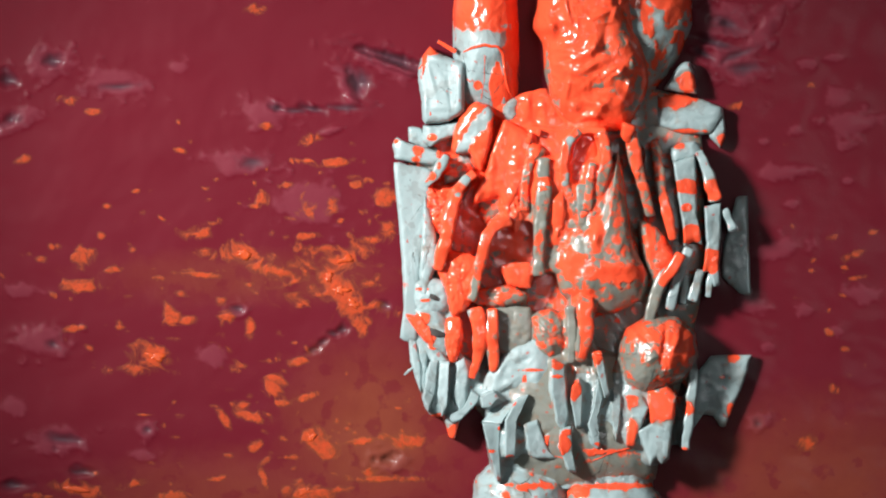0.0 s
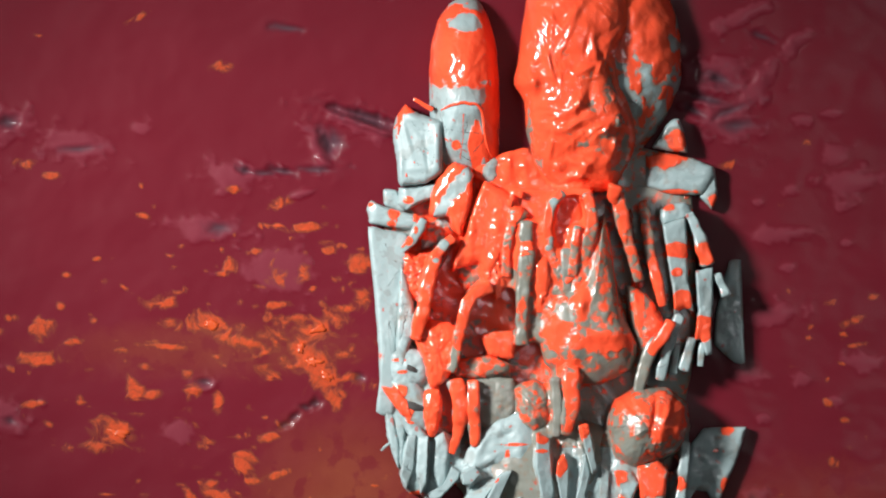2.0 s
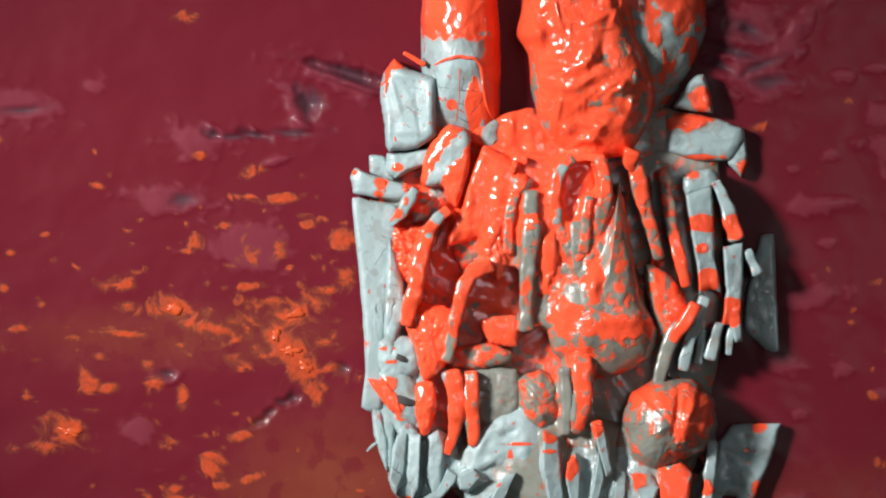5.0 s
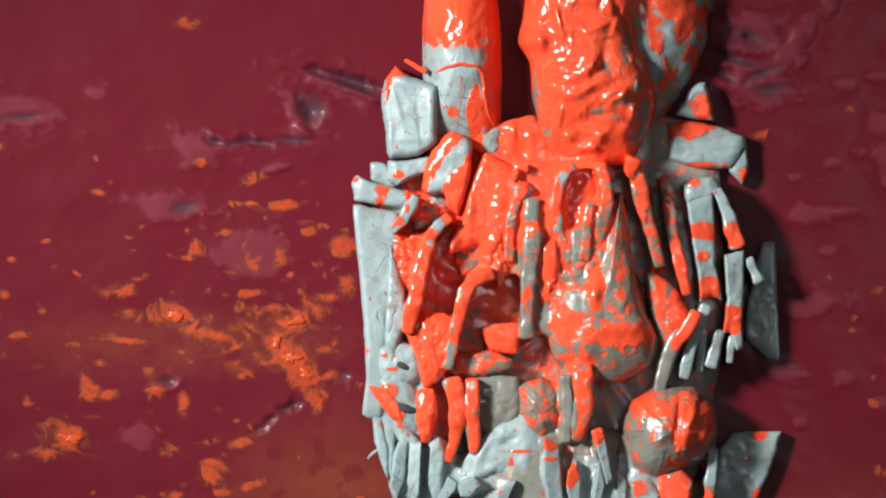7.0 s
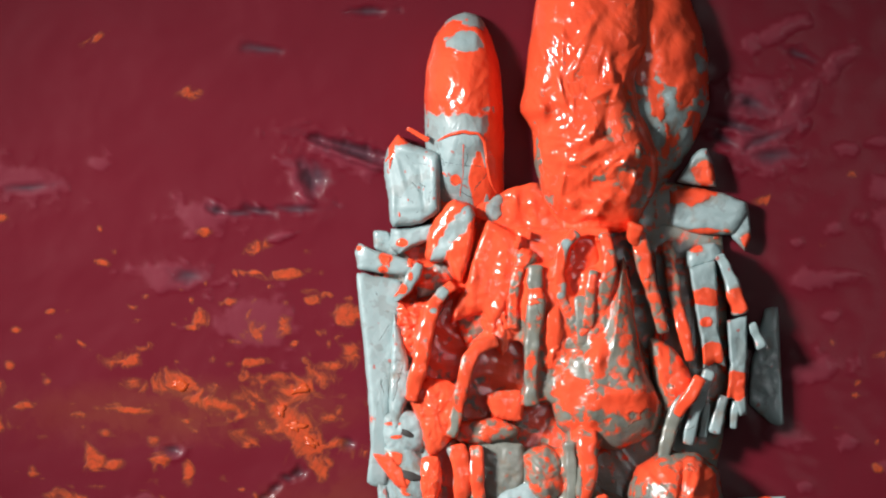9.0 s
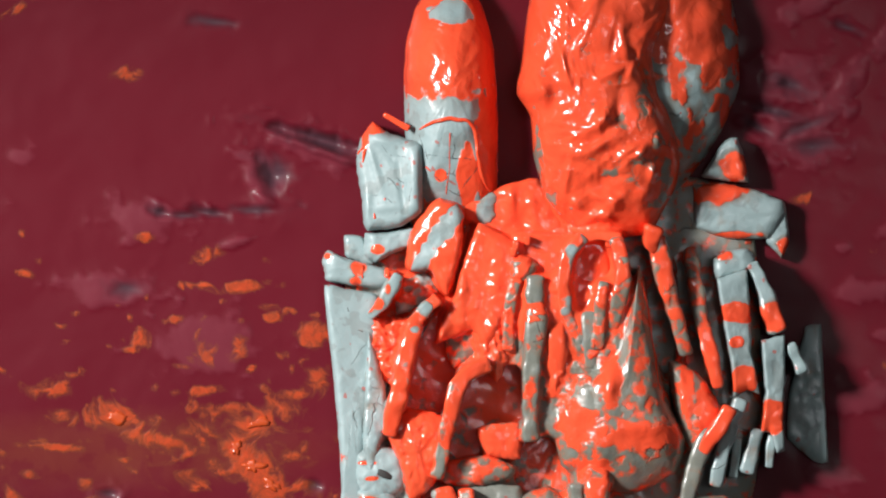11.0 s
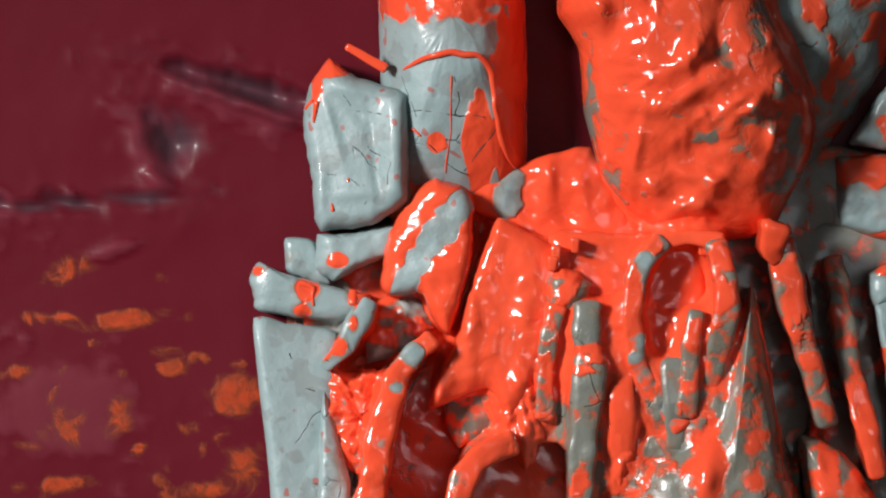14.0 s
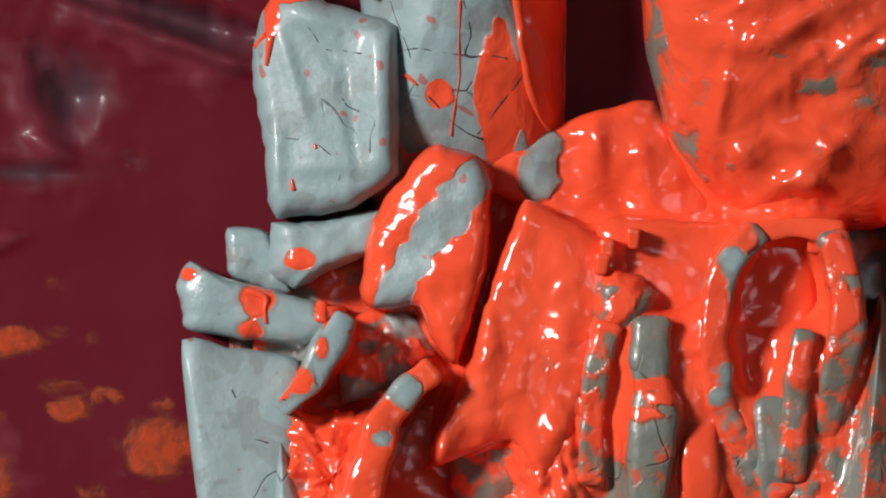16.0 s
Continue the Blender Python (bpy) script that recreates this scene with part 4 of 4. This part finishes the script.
blob("zigzag", S, [(1105, 700), (1135, 700), (1150, 720), (1140, 745), (1122, 790), (1108, 790), (1110, 755), (1118, 730)], 0, 76, 12, k=10, soft=0.1, paint=[(1115, 712, 20, 14), (1115, 765, 16, 28)])
blob("lower_slat", S, [(1146, 692), (1180, 682), (1198, 700), (1190, 760), (1184, 812), (1170, 822), (1162, 812), (1150, 826), (1138, 790), (1126, 764), (1150, 750)], 0, 78, 12, k=10, soft=0.1, jag=1.2,
     paint=[(1168, 715, 36, 26), (1150, 735, 12, 14)])
rod("lower_slat", S, [(1228, 655, 66, 8), (1222, 720, 70, 9), (1212, 794, 68, 7)], paint=[(1220, 724, 10, 10), (1210, 797, 8, 6)])
blob("side_slab", S, [(1240, 655), (1262, 630), (1332, 629), (1318, 680), (1285, 756), (1276, 756), (1264, 738), (1245, 736), (1226, 764), (1228, 700)], 0, 16, 8, k=12, soft=0.15,
     paint=[(1302, 633, 14, 8), (1294, 728, 6, 12), (1280, 668, 6, 4)], centre=(1275, 690))

# ---- flecks of orange on the panel ----


def fleck(x, y, w, h, deg, mat, rise=0.9):
    SEED[0] += 1
    off = Vector((SEED[0] * 3.7, SEED[0] * 1.9, SEED[0] * 0.7))
    bm = bmesh.new()
    bm.verts.layers.float.new("paint")
    c, q, line = math.cos(radians(deg)), math.sin(radians(deg)), []
    for i in range(30):
        a = 2 * math.pi * i / 30
        r = 1 + 0.9 * noise.noise(Vector((math.cos(a) * 1.2, math.sin(a) * 1.2, 0)) + off) + 0.5 * noise.noise(Vector((math.cos(a) * 3, math.sin(a) * 3, 0)) + off)
        px, py = w * max(0.25, r) * math.cos(a), h * max(0.25, r) * math.sin(a)
        line.append((x + px * c - py * q, y + px * q + py * c))
    low = [bm.verts.new(W(*p, -6)) for p in line]
    rim = [bm.verts.new(W(*p, rise * 0.6)) for p in line]
    crest = [bm.verts.new(W(x + (p[0] - x) * 0.6, y + (p[1] - y) * 0.6, rise * (1.5 + 2 * noise.noise(Vector((p[0] / 6, p[1] / 6, 1)))))) for p in line]
    top = bm.verts.new(W(x, y, rise * 1.6))
    for i in range(30):
        k = (i + 1) % 30
        bm.faces.new((low[i], low[k], rim[k], rim[i]))
        bm.faces.new((rim[i], rim[k], crest[k], crest[i]))
        bm.faces.new((crest[i], crest[k], top))
    bm.faces.new(low)
    bmesh.ops.recalc_face_normals(bm, faces=bm.faces)
    part("paint_fleck", bm, mat, PANEL)


for x, y, w, h, deg in MIDDLE + LOWER:
    if w * h > 210:
        fleck(x, y, w * 0.5, h * 0.5, deg, FLECK)

# ---- clay and paint drawn as a web between the pieces ----


def skin():
    verts, polys, values = [], [], []
    for ob in S.children_recursive:
        if ob.type != "MESH" or ob.name.startswith(("body", "drip", "crack", "twig")):
            continue
        first = len(verts)
        verts += [v.co.copy() for v in ob.data.vertices]
        polys += [tuple(first + i for i in p.vertices) for p in ob.data.polygons]
        values += [a.value for a in ob.data.attributes["paint"].data] if ob.data.materials[0] != PAINT else [1.0] * len(ob.data.vertices)
    tree = BVHTree.FromPolygons(verts, polys)
    xs, ys = np.arange(697.0, 1260, 2.5), np.arange(176.0, 868, 2.5)
    high, paint = np.full((len(ys), len(xs)), 12.0), np.full((len(ys), len(xs)), 0.4)
    for j, y in enumerate(ys):
        for i, x in enumerate(xs):
            hit, _, face, _ = tree.ray_cast(W(x, y, 400), Vector((0, 1, 0)))
            if hit:
                high[j, i] = MID - (hit.y - FAR) / U
                paint[j, i] = values[polys[face][0]]

    def blur(a, times):
        for _ in range(times):
            p = np.pad(a, 1, mode="edge")
            a = (p[1:-1, :-2] + 2 * p[1:-1, 1:-1] + p[1:-1, 2:]) / 4
            p = np.pad(a, 1, mode="edge")
            a = (p[:-2, 1:-1] + 2 * p[1:-1, 1:-1] + p[2:, 1:-1]) / 4
        return a

    def grow(a, times, best):
        for i in range(times):
            p = np.pad(a, 1, mode="edge")
            a = best.reduce([p[1:-1, :-2], a, p[1:-1, 2:], p[:-2, 1:-1], p[2:, 1:-1]])
            if i % 2:
                a = best.reduce([a, p[:-2, :-2], p[2:, 2:], p[:-2, 2:], p[2:, :-2]])
        return a

    def closed(a, times):
        return grow(grow(a, times, np.maximum), times, np.minimum)

    X, Y = np.meshgrid(xs, ys)
    there = closed(np.where(high > 12.01, 1.0, 0.0), 4)
    # gaps fill up with clay and paint, the narrow ones nearly to the brim
    full = 0.6 * blur(closed(high, 5), 3) + 0.4 * blur(closed(high, 9), 6) - 5
    thin = 0.6 * blur(high, 6) + 0.4 * blur(high, 26) - 9
    middle = np.clip(1.6 - 1.3 * np.hypot((X - 1015) / 160, (Y - 420) / 220), 0, 1)
    low = np.clip((Y - 600) / 60, 0, 1) * np.clip((X - 800) / 60, 0, 1) * np.clip((1190 - X) / 60, 0, 1)
    fill = np.maximum.reduce([middle, low, 0.8 * np.clip(1.6 - 1.3 * np.hypot((X - 825) / 70, (Y - 590) / 80), 0, 1)])
    full -= 3 * low
    D = fill * full + (1 - fill) * np.minimum(thin, full)
    coat = blur(paint, 6) + 0.3 * np.clip((410 - Y) / 120, 0, 1)
    there = np.where((X < 735) | (X > 1236) | ((X > 1192) & (Y < 600)) | ((X < 806) & (Y < 274)), 0, there)
    # hollows between the pieces, and the free edges
    for cx, cy, rx, ry, deep in HOLLOWS:
        D -= deep * np.exp(-(((X - cx) / rx) ** 2 + ((Y - cy) / ry) ** 2) ** 2)
    D -= np.clip((X - 1130) / 50, 0, 1) * np.clip((600 - Y) / 60, 0, 1) * 34
    bump = np.array([noise.noise((x / 13, y / 19, 3)) + 0.6 * noise.noise((x / 5, y / 7, 7)) for x, y in zip(X.ravel(), Y.ravel())]).reshape(X.shape)
    D = np.maximum(D + 2.4 * bump, 5)
    D = np.where(there > 0.5, D, -30)
    index = np.arange(X.size).reshape(X.shape)
    quads = np.stack([index[:-1, :-1], index[1:, :-1], index[1:, 1:], index[:-1, 1:]], -1).reshape(-1, 4).tolist()
    flat = D.ravel()
    quads = [q for q in quads if max(flat[i] for i in q) > -29]
    me = bpy.data.meshes.new("web")
    me.from_pydata([W(x, y, d) for x, y, d in zip(X.ravel(), Y.ravel(), D.ravel())], [], quads)
    me.attributes.new("paint", "FLOAT", "POINT").data.foreach_set("value", np.clip(coat, 0, 1).ravel().tolist())
    for f in me.polygons:
        f.use_smooth = True
    me.materials.append(FLECKED)
    me.materials.append(CLAYED)
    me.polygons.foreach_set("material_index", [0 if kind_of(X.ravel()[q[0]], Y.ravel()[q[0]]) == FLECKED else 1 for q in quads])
    ob = new("web", me)
    ob.parent = S
    solid = ob.modifiers.new("thickness", "SOLIDIFY")
    solid.thickness, solid.offset = 0.001, -1
    tagged(ob, "clay and orange paint webbed between the pieces")


HOLLOWS = [(832, 385, 22, 34, 45), (835, 425, 22, 24, 45), (900, 425, 20, 40, 50), (885, 520, 45, 14, 35), (1090, 255, 14, 30, 40), (1160, 330, 14, 60, 50), (1070, 640, 14, 60, 35), (1125, 300, 10, 60, 30)]
HOLLOWS += [(1165, 225, 30, 30, 90), (975, 258, 20, 14, 30), (780, 262, 26, 9, 60), (1096, 256, 15, 26, 95), (1113, 305, 11, 36, 95), (1127, 365, 9, 42, 90), (1140, 430, 8, 30, 80), (1165, 290, 14, 60, 60), (815, 300, 16, 16, 30), (900, 735, 40, 22, 30), (945, 735, 22, 30, 30), (1010, 700, 8, 50, 25), (1010, 780, 20, 40, 30), (1080, 600, 16, 40, 30), (780, 640, 30, 8, 20), (1215, 720, 14, 80, 40), (1140, 745, 12, 20, 30)]
skin()

# ---- lines laid on the pieces ----


def lay(name, ob, points, mat, lift=0.0, label="", flat=0.85, lump=0.8):
    """A thin strand along points (x, y, radius) on the front of a piece."""
    tree = BVHTree.FromPolygons([v.co.copy() for v in ob.data.vertices], [tuple(p.vertices) for p in ob.data.polygons])
    path = []
    for (ax, ay, ar), (bx, by, br) in zip(points, points[1:]):
        steps = max(1, int(math.dist((ax, ay), (bx, by)) / 8))
        for i in range(steps):
            x, y = ax + (bx - ax) * i / steps, ay + (by - ay) * i / steps
            path.append((x + 2.2 * noise.noise((x / 7, y / 7, 1)), y + 2.2 * noise.noise((x / 7, y / 7, 4)), (ar + (br - ar) * i / steps) * (0.62 + 0.5 * noise.noise((x / 5, y / 5, 8)))))
    path.append(points[-1])
    out = []
    for x, y, r in path:
        hit = tree.ray_cast(W(x, y, 400), Vector((0, 1, 0)))[0]
        if hit:
            out.append((x, y, MID - (hit.y - FAR) / U + lift, r))
    if len(out) > 1:
        rod(name, ob, out, mat=mat, label=label, sides=8, flat=flat, lump=lump, deep=0, square=0)


for line in ([(860, 99, 0.7), (864, 111, 0.8), (862, 130, 0.9), (884, 132, 0.6)], [(807, 134, 0.6), (818, 128, 0.6), (834, 126, 0.5), (862, 130, 0.6)],
             [(832, 145, 0.5), (840, 153, 0.9), (853, 167, 0.6), (870, 177, 0.7)], [(893, 141, 0.6), (878, 161, 0.8), (867, 174, 0.6)], [(819, 98, 0.4), (828, 124, 0.5), (835, 146, 0.4)]):
    lay("crack", column, line, CRACK_SHADE, -0.3)
lay("drip", column, [(820, 92, 1.5), (838, 84, 3.5), (858, 80, 3.5), (880, 84, 3.5), (889, 95, 3.8), (893, 125, 3.2), (896, 145, 3.6), (903, 166, 2.6), (908, 172, 1.5)], PAINT, 1.0, "glossy orange paint drip")
for line in ([(858, 99, 0.8), (858, 118, 0.7), (857, 143, 0.6), (852, 175, 0.6)], [(823, 141, 1.2), (828, 142, 2.2), (833, 146, 0.7)]):
    lay("drip", column, line, PAINT, 0.3)
for line in ([(771, 111, 0.5), (781, 124, 0.6), (802, 128, 0.5)], [(789, 132, 0.4), (792, 155, 0.5), (808, 166, 0.5), (806, 184, 0.4)], [(747, 172, 0.3), (776, 178, 0.4), (791, 190, 0.4), (785, 212, 0.4)]):
    lay("crack", stump, line, CRACK_SHADE, -0.3)
for line in ([(751, 116, 3.5), (749, 125, 2.2), (748, 133, 1.0)], [(746, 116, 3), (742, 122, 1.5)], [(761, 199, 0.9), (762, 204, 1.4)], [(774, 179, 1.2), (775, 181, 0.9)]):
    lay("drip", stump, line, PAINT, 0.3)
lay("drip", rim, [(736, 261, 2.5), (744, 263, 4), (745, 271, 2), (745, 279, 1.0)], PAINT, 0.5)
lay("drip", rim, [(777, 270, 4), (776, 278, 3)], PAINT, 0.5)
lay("drip", skirt, [(1096, 290, 2.2), (1102, 320, 2.8), (1107, 355, 2.6), (1112, 395, 2.4), (1117, 425, 1.5)], PAINT, 0.5)
lay("crack", left_slab, [(725, 317, 0.8), (727, 321, 0.5)], CRACK_SHADE, -0.2)
lay("crack", left_slab, [(734, 344, 0.5), (745, 347, 0.5)], CRACK_SHADE, -0.2)
for line in ([(1050, 816, 1.5), (1080, 802, 1.8), (1118, 794, 2.2), (1128, 786, 1.4)], [(940, 808, 1.0), (970, 806, 1.4), (1000, 812, 1.0)]):
    lay("paint_vein", neck, line, PAINT, 0.2)
for line in ([(1072, 800, 0.8), (1060, 835, 0.8), (1030, 855, 0.7)], [(1080, 740, 0.6), (1088, 780, 0.8)], [(900, 760, 0.7), (915, 800, 0.8)]):
    lay("crack", neck, line, CRACK_SHADE, -0.2)
